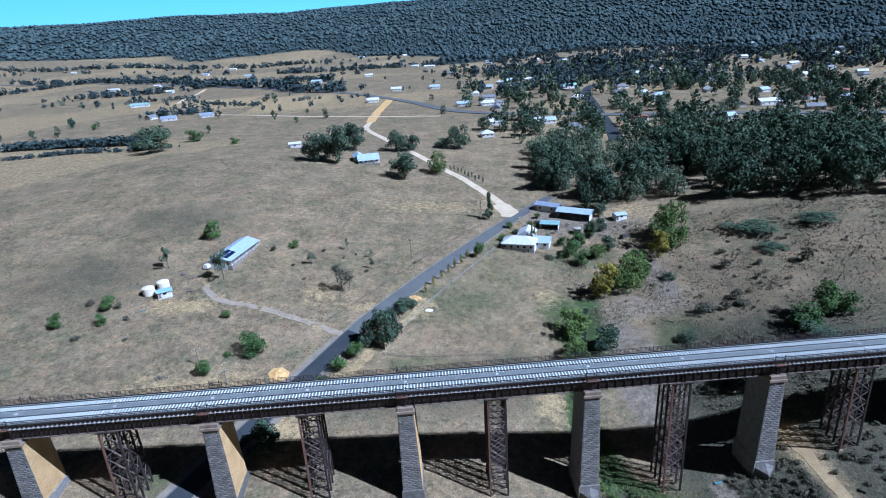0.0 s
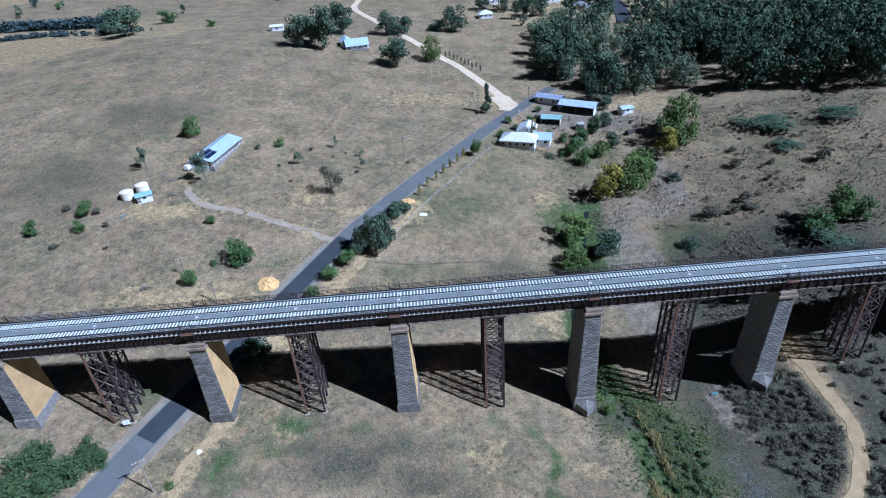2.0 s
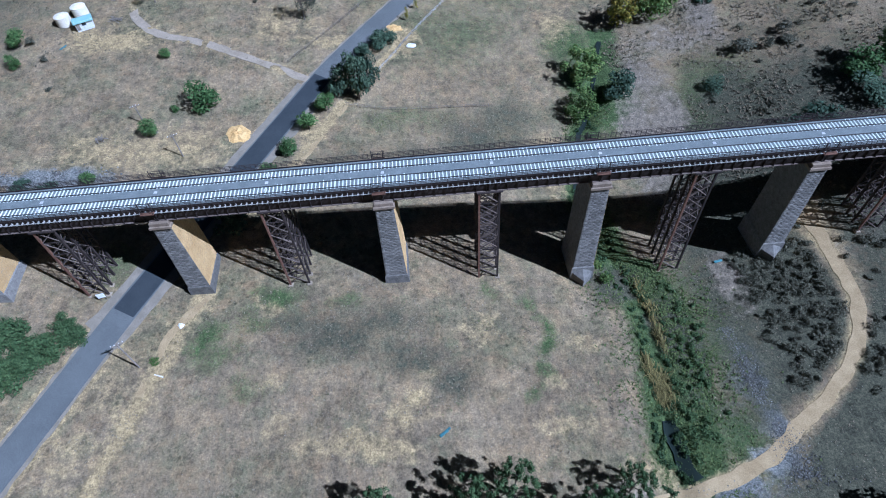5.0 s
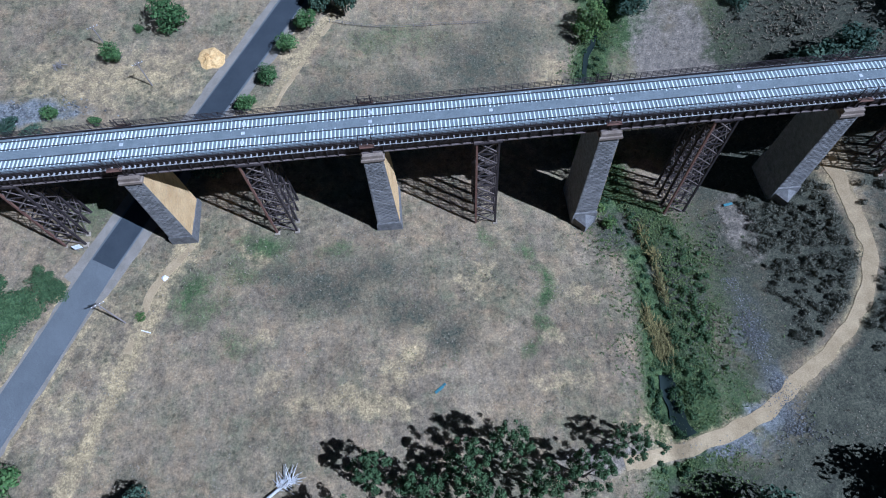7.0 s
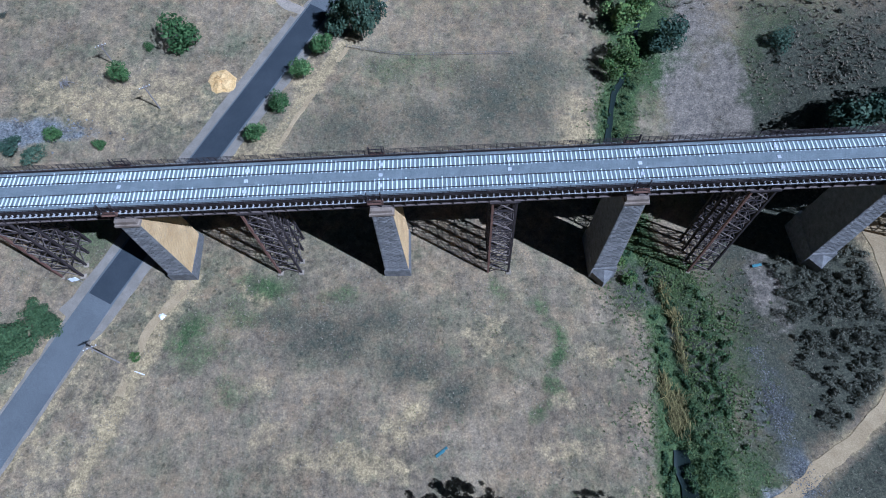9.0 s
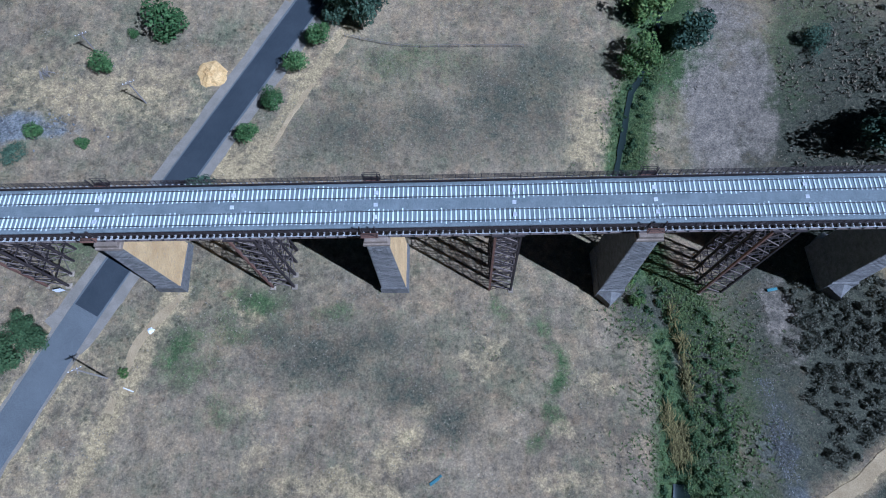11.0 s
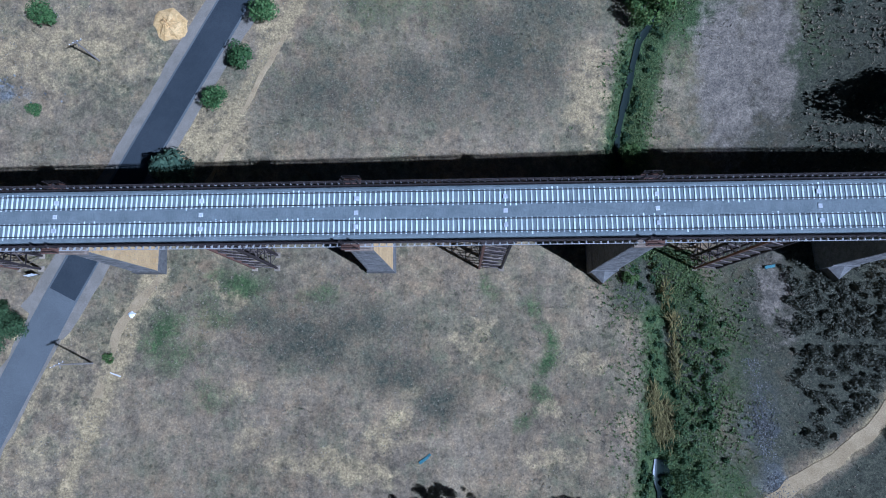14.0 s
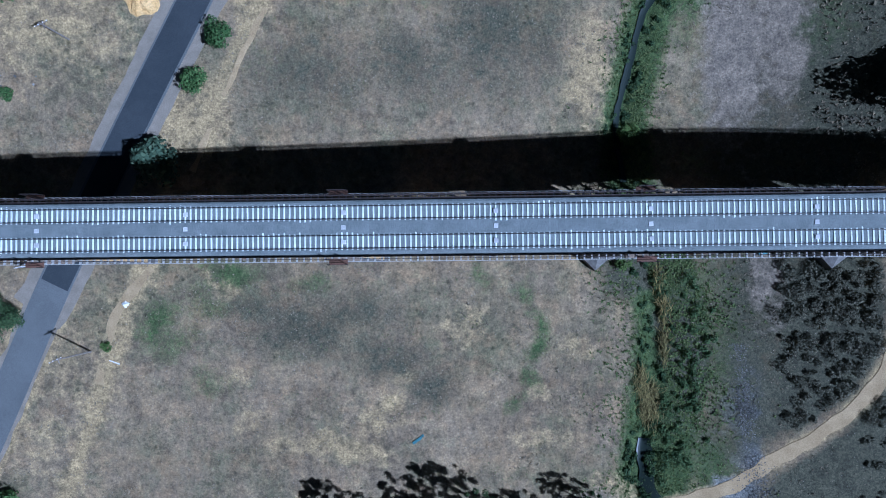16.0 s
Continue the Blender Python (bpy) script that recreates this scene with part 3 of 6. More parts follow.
def sky_backdrop():
    """Clear blue sky low over the hills, far behind them."""
    m, n, l, b = shader("clear_sky", 1.0)
    co = n.new("ShaderNodeTexCoord").outputs["Object"]
    sep = n.new("ShaderNodeSeparateXYZ")
    l.new(co, sep.inputs[0])
    k = n.new("ShaderNodeMapRange")
    k.inputs["From Min"].default_value, k.inputs["From Max"].default_value = 150, 900
    l.new(sep.outputs["Z"], k.inputs["Value"])
    glow = n.new("ShaderNodeEmission")
    l.new(ramp(n, l, k.outputs[0], [(0.0, (0.27, 0.63, 0.74)), (1.0, (0.10, 0.40, 0.62))]), glow.inputs["Color"])
    l.new(glow.outputs[0], n["Material Output"].inputs["Surface"])
    v, f = [], []
    for i in range(41):
        a = -0.9 + 1.8 * i / 40
        for z in (-50, 1000):
            v.append((4800 * math.sin(a), 4800 * math.cos(a) - 60, z))
    f = [(2 * i, 2 * i + 2, 2 * i + 3, 2 * i + 1) for i in range(40)]
    return tagged(new("sky_backdrop", mesh_of("sky_backdrop", v, f, m)), "clear pale blue sky over the hills", "sky", kind="structure")


sky_backdrop()

# ---- the viaduct ----
X0, X1 = -97.0, 140.0
PIERS = (-81.4, -41.1, -0.3, 39.7, 80.2, 120.4)
TRESTLES = (-62.3, -20.9, 19.2, 59.4, 100.2)
viaduct = thing("viaduct", "long iron girder railway viaduct with ballasted deck", "viaduct")


def ballast_bed():
    """Crushed stone with an uneven top and shoulders."""
    xs = np.arange(X0, X1 + 0.01, 0.4)
    ys = (-3.72, -3.5, -3.25, -2.98, -2.86, -1.92, -0.98, -0.86, -0.4, 0.0, 0.4, 0.86, 0.98, 1.92, 2.86, 2.98, 3.25, 3.5, 3.72)
    v, f = [], []
    for x in xs:
        for k, y in enumerate(ys):
            z = 0.105 + 0.06 * noise.noise((x * 0.35, y * 1.1, 0.5)) + 0.03 * noise.noise((x * 2.7, y * 3.1, 4.5))
            if abs(abs(y) - 1.92) < 0.95:
                z = 0.015 * noise.noise((x * 2.1, y, 2.5))
            if abs(y) > 3.4:
                z = -0.62 if abs(y) > 3.7 else 0.0
            v.append((float(x), y, z))
    n = len(ys)
    for i in range(len(xs) - 1):
        for j in range(n - 1):
            a = i * n + j
            f.append((a, a + n, a + n + 1, a + 1))
    return mesh_of("ballast_bed", v, f, M_BALLAST)


part("ballast_bed", ballast_bed(), None, viaduct, "grey crushed stone ballast")
part("deck_slab", Shape().box(X0, -3.85, -0.9, X1, 3.85, -0.62), M_IRON, viaduct)
for sy in (-1, 1):
    y = sy * 3.2
    part("ballast_kerb", Shape().box(X0, sy * 3.80 - 0.06, -0.62, X1, sy * 3.80 + 0.06, 0.06), M_IRON, viaduct)
    girder = part("girder_web", Shape().box(X0, y - 0.03, -3.62, X1, y + 0.03, -0.9), M_IRON, viaduct, "riveted brown iron girder")
    part("lower_flange", Shape().box(X0, y - 0.28, -3.75, X1, y + 0.28, -3.62), M_IRONPALE, girder)
    part("upper_flange", Shape().box(X0, y - 0.20, -1.02, X1, y + 0.20, -0.9), M_IRON, girder)
    part("walkway_edge", Shape().box(X0, sy * 4.46 - 0.04, -0.64, X1, sy * 4.46 + 0.04, -0.55), M_CONCRETE, viaduct)
    rib = Shape().box(-0.05, -0.14, -2.6, 0.05, 0.14, 0.0).mesh("stiffener", M_IRON)
    bracket = Shape().box(-0.09, -0.42, -0.30, 0.09, 0.42, 0.0).mesh("deck_beam_end", M_CONCRETE)
    for k in range(250):
        x = X0 + 0.5 + 0.94 * k
        part("deck_beam_end", bracket, None, viaduct, at=(x, sy * 4.0, -0.56))
        if k % 2 == 0:
            part("stiffener", rib, None, girder, at=(x + 0.45, y + sy * 0.16, -1.02))
for x in TRESTLES + PIERS:
    part("cross_girder", Shape().box(x - 0.15, -3.5, -3.6, x + 0.15, 3.5, -1.0), M_IRON, viaduct)


def railing(sy):
    """Iron post-and-rail fence along one edge of the deck."""
    fence = thing("railing", "rusty brown iron post and rail fence along the deck", "fence", (0, sy * 4.12, -0.56), group="deck railings")
    post = Shape().box(-0.035, -0.035, 0, 0.035, 0.035, 1.62).box(-0.05, -0.05, 1.62, 0.05, 0.05, 1.68).box(-0.06, -0.06, 0, 0.06, 0.06, 0.03).mesh("post", M_IRON)
    for k in range(250):
        part("post", post, None, fence, at=Matrix.Translation((X0 + 0.5 + 0.94 * k, 0, 0)) @ pose(0, 0, 0, random.uniform(-1.2, 1.2), random.uniform(-1.2, 1.2), 0))
    for z in (0.66, 0.98, 1.30, 1.6):
        part("rail", Shape().box(X0, -0.03, z - 0.035, X1, 0.03, z + 0.035), M_IRON, fence)
    return fence


railing(-1), railing(1)


def refuge(px, sy):
    """A small safety platform beside the track over a pier."""
    r = thing("refuge_platform", "small rusty refuge platform with taller posts", "platform", (px - 0.4, sy * 4.15, -0.50), group="refuge platforms")
    part("floor_plate", Shape().bevel_box(-1.25, min(0, sy * 0.75), -0.12, 1.25, max(0, sy * 0.75), 0.0, 0.02), M_RUST, r, "orange rusted floor plate")
    for x in (-1.2, 0.9):
        part("tall_post", Shape().box(x, -0.08, 0.0, x + 0.14, 0.08, 2.0).box(x - 0.04, -0.12, 2.0, x + 0.18, 0.12, 2.08), M_IRON, r)
    for x in (-1.2, 1.14):
        part("outer_post", Shape().box(x, sy * 0.68 - 0.04, 0, x + 0.08, sy * 0.68 + 0.04, 1.3), M_IRON, r)
    for z in (0.65, 1.25):
        part("guard_rail", Shape().box(-1.25, sy * 0.72 - 0.03, z, 1.25, sy * 0.72 + 0.03, z + 0.06), M_IRON, r)
    for x in (-1.0, 0.9):
        part("strut", Shape().beam((x, sy * 0.65, -0.12), (x, sy * -0.45, -1.2), 0.09), M_IRON, r)


for px in PIERS:
    refuge(px, -1), refuge(px, 1)

# ---- tracks ----
for ty in (-1.92, 1.92):
    track = thing("railway_track", "broad gauge track of steel rails on pale concrete sleepers", "railway track", (0, ty, 0.0), group="railway tracks")
    for sy in (-1, 1):
        y = sy * 0.835
        rail = Shape()
        for y0, y1, z0, z1 in ((-0.05, 0.05, 0.10, 0.125), (-0.012, 0.012, 0.125, 0.22), (-0.037, 0.037, 0.22, 0.26)):
            rail.box(X0, y + y0, z0, X1, y + y1, z1)
        part("rail", rail, M_RAILHEAD, track, "dark steel rail")
    sl = Shape().frustum((-0.12, -1.3, 0.12, 1.3), -0.10, (-0.095, -1.27, 0.095, 1.27), 0.09).mesh("sleeper", M_SLEEPER)
    rest = Shape()
    for k in range(int((X1 - X0) / 0.69)):
        x = X0 + 0.3 + 0.69 * k
        if k < 300:
            part("sleeper", sl, None, track, at=pose(x + random.uniform(-0.02, 0.02), random.uniform(-0.03, 0.03), random.uniform(-0.03, 0.0), 0, 0, random.uniform(-0.8, 0.8)))
        else:
            rest.frustum((x - 0.12, -1.3, x + 0.12, 1.3), -0.10, (x - 0.095, -1.27, x + 0.095, 1.27), 0.09)
    part("distant_sleepers", rest, M_SLEEPER, track, kind="stuff")
plate = thing("deck_plate", "pale square cover plate lying on the ballast", "cover plate", (-81.6, 0, 0.0), group="cover plates")
part("plate", Shape().bevel_box(-0.29, -0.29, -0.06, 0.29, 0.29, 0.17, 0.03), M_PLATE, plate)
for x in (-81.6, -61.2, -40.8, -20.8, 0.1, 19.9, 39.7, 60.5, 80.5, 100.2, 120.4):
    for y in (-1.92, 0, 1.92):
        if (x, y) != (-81.6, 0):
            copy_thing(plate, pose(x, y, 0.06 if y else 0.0, 0, 0, random.uniform(-3, 3)))

# ---- trestles ----
def trestle(px):
    """A braced iron tower: four rows of paired legs on footings."""
    base = [land(px + s * 2.1, y) for s in (-1, 1) for y in (-3.4, 3.4)]
    zb = min(base)
    t = thing("iron_trestle", "cross-braced lattice trestle of rusty brown iron", "trestle", (px, 0, zb), group="viaduct trestles")
    top = -3.75 - zb
    rows, n = (-3.35, -1.15, 1.15, 3.35), max(5, round(top / 3.3))
    ys = lambda y, z: y * (1.06 - 0.10 * z / top)
    xs = lambda s, z: s * (2.0 - 0.12 * z / top)
    for s in (-1, 1):
        for y in rows:
            outer = M_RUST if (y == rows[0] and s < 0) else M_IRON
            part("leg", Shape().beam((xs(s, 0), ys(y, 0), 0), (xs(s, top), ys(y, top), top), 0.36, 0.36), outer, t)
            part("footing", Shape().bevel_box(xs(s, 0) - 0.5, ys(y, 0) - 0.5, -0.8, xs(s, 0) + 0.5, ys(y, 0) + 0.5, 0.3, 0.08), M_FOOTING, t, "weathered concrete footing")
    for k in range(n):
        z0, z1 = 0.5 + (top - 0.6) * k / n, 0.5 + (top - 0.6) * (k + 1) / n
        for y in rows:
            for a, b in ((z0, z1), (z1, z0)):
                part("brace", Shape().beam((xs(-1, a), ys(y, a) - 0.05 * (a > b), a), (xs(1, b), ys(y, b) - 0.05 * (a > b), b), 0.14, 0.14), M_IRONPALE, t)
            part("cross_strut", Shape().beam((xs(-1, z1), ys(y, z1), z1), (xs(1, z1), ys(y, z1), z1), 0.14, 0.14), M_IRON, t)
        for s in (-1, 1):
            part("long_strut", Shape().beam((xs(s, z1), ys(rows[0], z1), z1), (xs(s, z1), ys(rows[-1], z1), z1), 0.14, 0.14), M_IRON, t)
            for a, b in zip(rows, rows[1:]):
                u, w = (z0, z1) if (k + rows.index(a)) % 2 else (z1, z0)
                part("brace", Shape().beam((xs(s, u), ys(a, u), u), (xs(s, w), ys(b, w), w), 0.10, 0.10), M_IRONPALE, t)
    part("bearing_beam", Shape().box(-2.4, -3.7, top - 0.25, 2.4, 3.7, top), M_IRON, t)


for px in TRESTLES:
    trestle(px)


# ---- stone piers ----
BLOCKS = []
for k in range(7):
    # rock-faced blocks: a bulging front on a square back
    s, r = Shape(), random.Random(k)
    g = [[(u / 3 - 0.5, -0.06 - (0.09 if 0 < u < 3 and 0 < w < 2 else 0.0) * r.uniform(0.4, 1.3) - r.uniform(0, 0.02), w / 2 - 0.5) for u in range(4)] for w in range(3)]
    vs = [p for row in g for p in row] + [(-0.5, 0.1, -0.5), (0.5, 0.1, -0.5), (0.5, 0.1, 0.5), (-0.5, 0.1, 0.5)]
    fs = [(w * 4 + u, w * 4 + u + 1, w * 4 + u + 5, w * 4 + u + 4) for w in range(2) for u in range(3)]
    fs += [(0, 4, 8, 15, 12), (3, 13, 14, 11, 7), (8, 9, 10, 11, 14, 15), (0, 12, 13, 3, 2, 1)]
    BLOCKS.append(s.add(vs, fs).mesh("stone_block", M_BLUESTONE))


def stone_face(shape, course, rnd, half0, half1, y0, y1, h, axis, sign):
    """Coursed blocks on one face of a tapered shaft, as geometry of one part."""
    z = 0.0
    while z < h - 0.2:
        k = z / h
        half, dep = half0 + (half1 - half0) * k, y0 + (y1 - y0) * k
        a = -half
        while a < half - 0.05:
            b = min(half, a + rnd.uniform(0.7, 1.3))
            if half - b < 0.35:
                b = half
            out = rnd.uniform(0.02, 0.07)
            lo, hi = (a + 0.02, b - 0.02)
            box = (lo, dep, hi, dep + out) if axis == "y" else (dep, lo, dep + out, hi)
            if sign < 0:
                box = (lo, -dep - out, hi, -dep) if axis == "y" else (-dep - out, lo, -dep, hi)
            shape.box(box[0], box[1], z + 0.02, box[2], box[3], min(h, z + course) - 0.02)
            a = b
        z += course


def stone_pier(px):
    zb = min(land(px - 2, -4), land(px + 2, 4), land(px, 0)) - 0.6
    rnd = random.Random(int(px * 10))
    pier = thing("stone_pier", "tall tapered pier of rough bluestone with ochre sunlit flank", "pier", (px, 0, zb), group="viaduct piers")
    h = -5.05 - zb
    wx0, wx1, wy0, wy1 = 2.3, 1.68, 4.25, 3.85
    part("core", Shape().frustum((-wx0, -wy0, wx0, wy0), 0, (-wx1, -wy1, wx1, wy1), h), M_JOINT, pier, "dark mortar core")
    ph = 3.0
    if px > 20:
        ph = 5.2
    a = ph / h
    part("plinth", Shape().frustum((-wx0 - 0.28, -wy0 - 0.28, wx0 + 0.28, wy0 + 0.28), 0, (-wx0 - 0.12, -wy0 - 0.2, wx0 + 0.12, wy0 + 0.2), ph - 0.25)
         .frustum((-wx0 - 0.12, -wy0 - 0.2, wx0 + 0.12, wy0 + 0.2), ph - 0.25, (-wx0 + 0.08, -wy0 - 0.02, wx0 - 0.08, wy0 + 0.02), ph), M_BLUESTONE, pier)
    if px > 20:
        # pointed cutwaters at the creek's piers
        for sy in (-1, 1):
            v = [(-wx0 - 0.1, sy * wy0, 0), (wx0 + 0.1, sy * wy0, 0), (0, sy * (wy0 + 2.4), 0), (-wx0 - 0.1, sy * wy0, ph - 1.6), (wx0 + 0.1, sy * wy0, ph - 1.6), (0, sy * (wy0 + 2.2), ph - 2.4), (0, sy * (wy0 - 0.1), ph - 0.3)]
            f = [(0, 2, 5, 3), (2, 1, 4, 5), (3, 5, 6), (5, 4, 6)]
            part("cutwater", Shape().add(v, f if sy < 0 else [q[::-1] for q in f]), M_BLUESTONE, pier, "pointed stone cutwater")
    z, row = ph + 0.02, 0
    while z < h - 0.3:
        c = min(0.5, h - z)
        k = z / h
        half, y = wx0 + (wx1 - wx0) * k, wy0 + (wy1 - wy0) * k
        cuts = [-half] + [half * q for q in ((-0.35, 0.3) if row % 2 else (-0.62, 0.02, 0.6))] + [half]
        for u, w in zip(cuts, cuts[1:]):
            part("stone_block", BLOCKS[rnd.randrange(7)], None, pier, at=Matrix.Translation(((u + w) / 2, -y + 0.02, z + c / 2)) @ Matrix.Diagonal((w - u - 0.035, 1, c - 0.035, 1)))
        z, row = z + c, row + 1
    for axis, sign in (("x", 1), ("x", -1), ("y", 1)):
        s = Shape()
        if axis == "x":
            stone_face(s, 0.5, rnd, wy0, wy1, wx0, wx1, h, axis, sign)
        else:
            stone_face(s, 0.5, rnd, wx0, wx1, wy0, wy1, h, axis, sign)
        # sun and shade put into the stone colour: lit flank ochre, others darker
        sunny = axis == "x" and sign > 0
        part("flank_stonework", s, M_SANDSTONE if sunny else M_BLUESTONE, pier, "ochre sandstone courses, coloured lighter as the sunlit flank" if sunny else "grey bluestone courses, coloured darker as a shaded flank", kind="stuff")
    cap = Shape().bevel_box(-2.0, -4.35, h - 0.02, 2.0, 4.35, h + 0.55, 0.06)
    part("cap_course", cap, M_CAPSTONE, pier, "projecting sandstone cap")
    part("bearing_block", Shape().bevel_box(-1.75, -4.1, h + 0.55, 1.75, 4.1, h + 1.32, 0.06), M_CAPSTONE, pier)


for px in PIERS:
    stone_pier(px)
ab = thing("abutment", "dark stone abutment at the end of the viaduct", "abutment", (-97.5, 0, 0))
part("abutment_wall", Shape().frustum((-6.0, -5.2, 0.6, 6.0), -24, (-6.0, -4.8, 0, 5.6), -0.9), M_BLUESTONE, ab)
part("parapet", Shape().bevel_box(-6.0, 4.3, -0.9, 0.0, 5.4, 0.9, 0.08), M_SANDSTONE, ab, "flat sandstone parapet")
part("parapet", Shape().bevel_box(-6.0, -5.2, -0.9, 0.0, -4.3, 0.5, 0.08), M_SANDSTONE, ab)

# ---- plants ----
L_GREEN = foliage("green_leaves", (0.041, 0.084, 0.024), (0.081, 0.142, 0.043), (0.135, 0.203, 0.068))
# far gum leaves: the blue haze of distance is mixed into their colour
L_FAR = foliage("hazy_gum_leaves", (0.040, 0.062, 0.064), (0.056, 0.082, 0.084), (0.078, 0.108, 0.106))
L_DARK = foliage("dark_leaves", (0.036, 0.060, 0.038), (0.064, 0.100, 0.062), (0.108, 0.150, 0.090))
L_GUM = foliage("grey_green_leaves", (0.078, 0.112, 0.068), (0.13, 0.172, 0.105), (0.20, 0.24, 0.152))
L_THICKET = foliage("thicket_leaves", (0.036, 0.064, 0.026), (0.064, 0.104, 0.040), (0.10, 0.145, 0.06))
L_YELLOW = foliage("yellowing_leaves", (0.095, 0.115, 0.027), (0.216, 0.203, 0.034), (0.378, 0.297, 0.054))
L_WILLOW = foliage("fresh_green_leaves", (0.054, 0.101, 0.027), (0.108, 0.162, 0.043), (0.176, 0.216, 0.068))
L_SCRUB = foliage("dull_scrub_leaves", (0.058, 0.062, 0.042), (0.10, 0.10, 0.07), (0.16, 0.15, 0.105))
M_BARK = mottled("grey_brown_bark", (0.10, 0.08, 0.065), (0.22, 0.19, 0.16), 1.5, 9.0, vary=0.15, relief=0.8)
M_DEAD = mottled("bleached_dead_wood", (0.42, 0.40, 0.37), (0.60, 0.58, 0.54), 1.5, 9.0, vary=0.1, relief=0.5)


def leaves(centre_radii, count, size, rnd, flat=0.35, droop=0.0, up=0.15):
    """Many small leaf clumps over the outsides of some lobes."""
    v, f = [], []
    weight = [r[0] * r[1] for _, r in centre_radii]
    for _ in range(count):
        c, r = rnd.choices(centre_radii, weight)[0]
        d = Vector((rnd.gauss(0, 1), rnd.gauss(0, 1), rnd.gauss(0.25, 1))).normalized()
        k = rnd.uniform(0.72, 1.06) if rnd.random() < 0.85 else rnd.uniform(0.35, 0.8)
        p = Vector(c) + Vector((d.x * r[0], d.y * r[0], d.z * r[1])) * k
        if droop:
            p.z -= droop * rnd.random() * (1 - d.z)
        n = (d + Vector((rnd.gauss(0, flat), rnd.gauss(0, flat), rnd.gauss(up, flat)))).normalized()
        a = n.cross(Vector((rnd.gauss(0, 1), rnd.gauss(0, 1), rnd.gauss(0, 1)))).normalized()
        b = n.cross(a)
        s = size * rnd.uniform(0.55, 1.3)
        i = len(v)
        v += [tuple(p - a * s), tuple(p - b * s * 0.55 + n * s * 0.12), tuple(p + a * s), tuple(p + b * s * 0.55 - n * s * 0.1)]
        f.append((i, i + 1, i + 2, i + 3))
    return v, f


def crown_lobes(kind, variant):
    """The lobes of a crown 10 m high and 10 m wide."""
    rnd, spec, H, lobes = random.Random(hash_of(kind) * 10 + variant), PLANTS[kind], 10.0, []
    for _ in range(spec["lobes"]):
        a, q = rnd.uniform(0, 2 * math.pi), math.sqrt(rnd.random())
        zz = rnd.uniform(spec["low"], spec["high"])
        env = spec["shape"](zz)
        rr = spec["lobe"] * rnd.uniform(0.7, 1.25) * (0.6 + 0.4 * env)
        far = max(0.0, 0.5 * env - rr * 0.8) * q * H
        lobes.append(((math.cos(a) * far, math.sin(a) * far, zz * H), (rr * H, rr * H * spec.get("tall", 0.85))))
    return lobes, rnd


def make_plant(kind, variant):
    """A plant 10 m high and 10 m wide at its crown's widest, to be scaled."""
    spec, H = PLANTS[kind], 10.0
    lobes, rnd = crown_lobes(kind, variant)
    t = new(kind_name(kind))
    trunk = Shape()
    lean = (rnd.uniform(-0.3, 0.3), rnd.uniform(-0.3, 0.3))
    top = spec["high"] * 0.75 * H
    trunk.tube([(0, 0, -0.5), (lean[0] * 0.3, lean[1] * 0.3, top * 0.4), (lean[0], lean[1], top)], [0.26 * spec["trunk"], 0.19 * spec["trunk"], 0.05], 7)
    if kind in ("wood", "woodgum"):
        for c, r in lobes[:5]:
            trunk.tube([(0, 0, c[2] * 0.5), c], [0.1, 0.03], 5)
    part("trunk", trunk, M_BARK, t)
    if spec["trunk"] > 0.6 and kind not in ("wood", "woodgum"):
        for c, r in lobes[:5]:
            z0 = min(c[2] * 0.6, top * 0.7) * rnd.uniform(0.6, 1.0)
            p = (lean[0] * z0 / top, lean[1] * z0 / top, z0)
            part("limb", Shape().tube([p, ((p[0] + c[0]) / 2, (p[1] + c[1]) / 2, (z0 + c[2]) / 2 + 0.2), c], [0.11 * spec["trunk"], 0.07 * spec["trunk"], 0.03], 5), M_BARK, t)
    v, f = leaves(lobes, spec["count"], spec["size"], rnd, spec.get("flat", 0.4), spec.get("droop", 0.0))
    part("crown", mesh_of("crown", v, f, spec["leaf"]), None, t)
    return t


def grove(name, label, kind, places, count, size):
    """Trees past counting: leafy crowns with stems in one mesh."""
    spec, kits = PLANTS[kind], []
    for variant in range(5):
        lobes, r = crown_lobes(kind, variant)
        v, f = leaves(lobes, count, size, r, spec.get("flat", 0.4), spec.get("droop", 0.0), spec.get("up", 0.15))
        i = len(v)
        v += [(-0.25, -0.15, 0), (0.25, -0.15, 0), (0, 0.3, 0), (0, 0, 6.0)]
        f += [(i, i + 1, i + 3), (i + 1, i + 2, i + 3), (i + 2, i, i + 3)]
        kits.append((np.array(v), f))
    vs, fs, base = [], [], 0
    for k, (x, y, h, w) in enumerate(places):
        v, f = kits[k % 5]
        a = (x * 37 + y * 91) % 6.28
        c, s = math.cos(a) * w / 10, math.sin(a) * w / 10
        vs.append(np.stack([x + v[:, 0] * c - v[:, 1] * s, y + v[:, 0] * s + v[:, 1] * c, land(x, y) + v[:, 2] * h / 10], -1))
        fs += [tuple(q + base for q in g) for g in f]
        base += len(v)
    me = mesh_of(name, np.concatenate(vs).tolist(), fs, spec["leaf"])
    return tagged(new(name, me), label, "woodland", kind="stuff")


def hash_of(s):
    return sum((i + 1) * ord(c) for i, c in enumerate(s)) % 9973


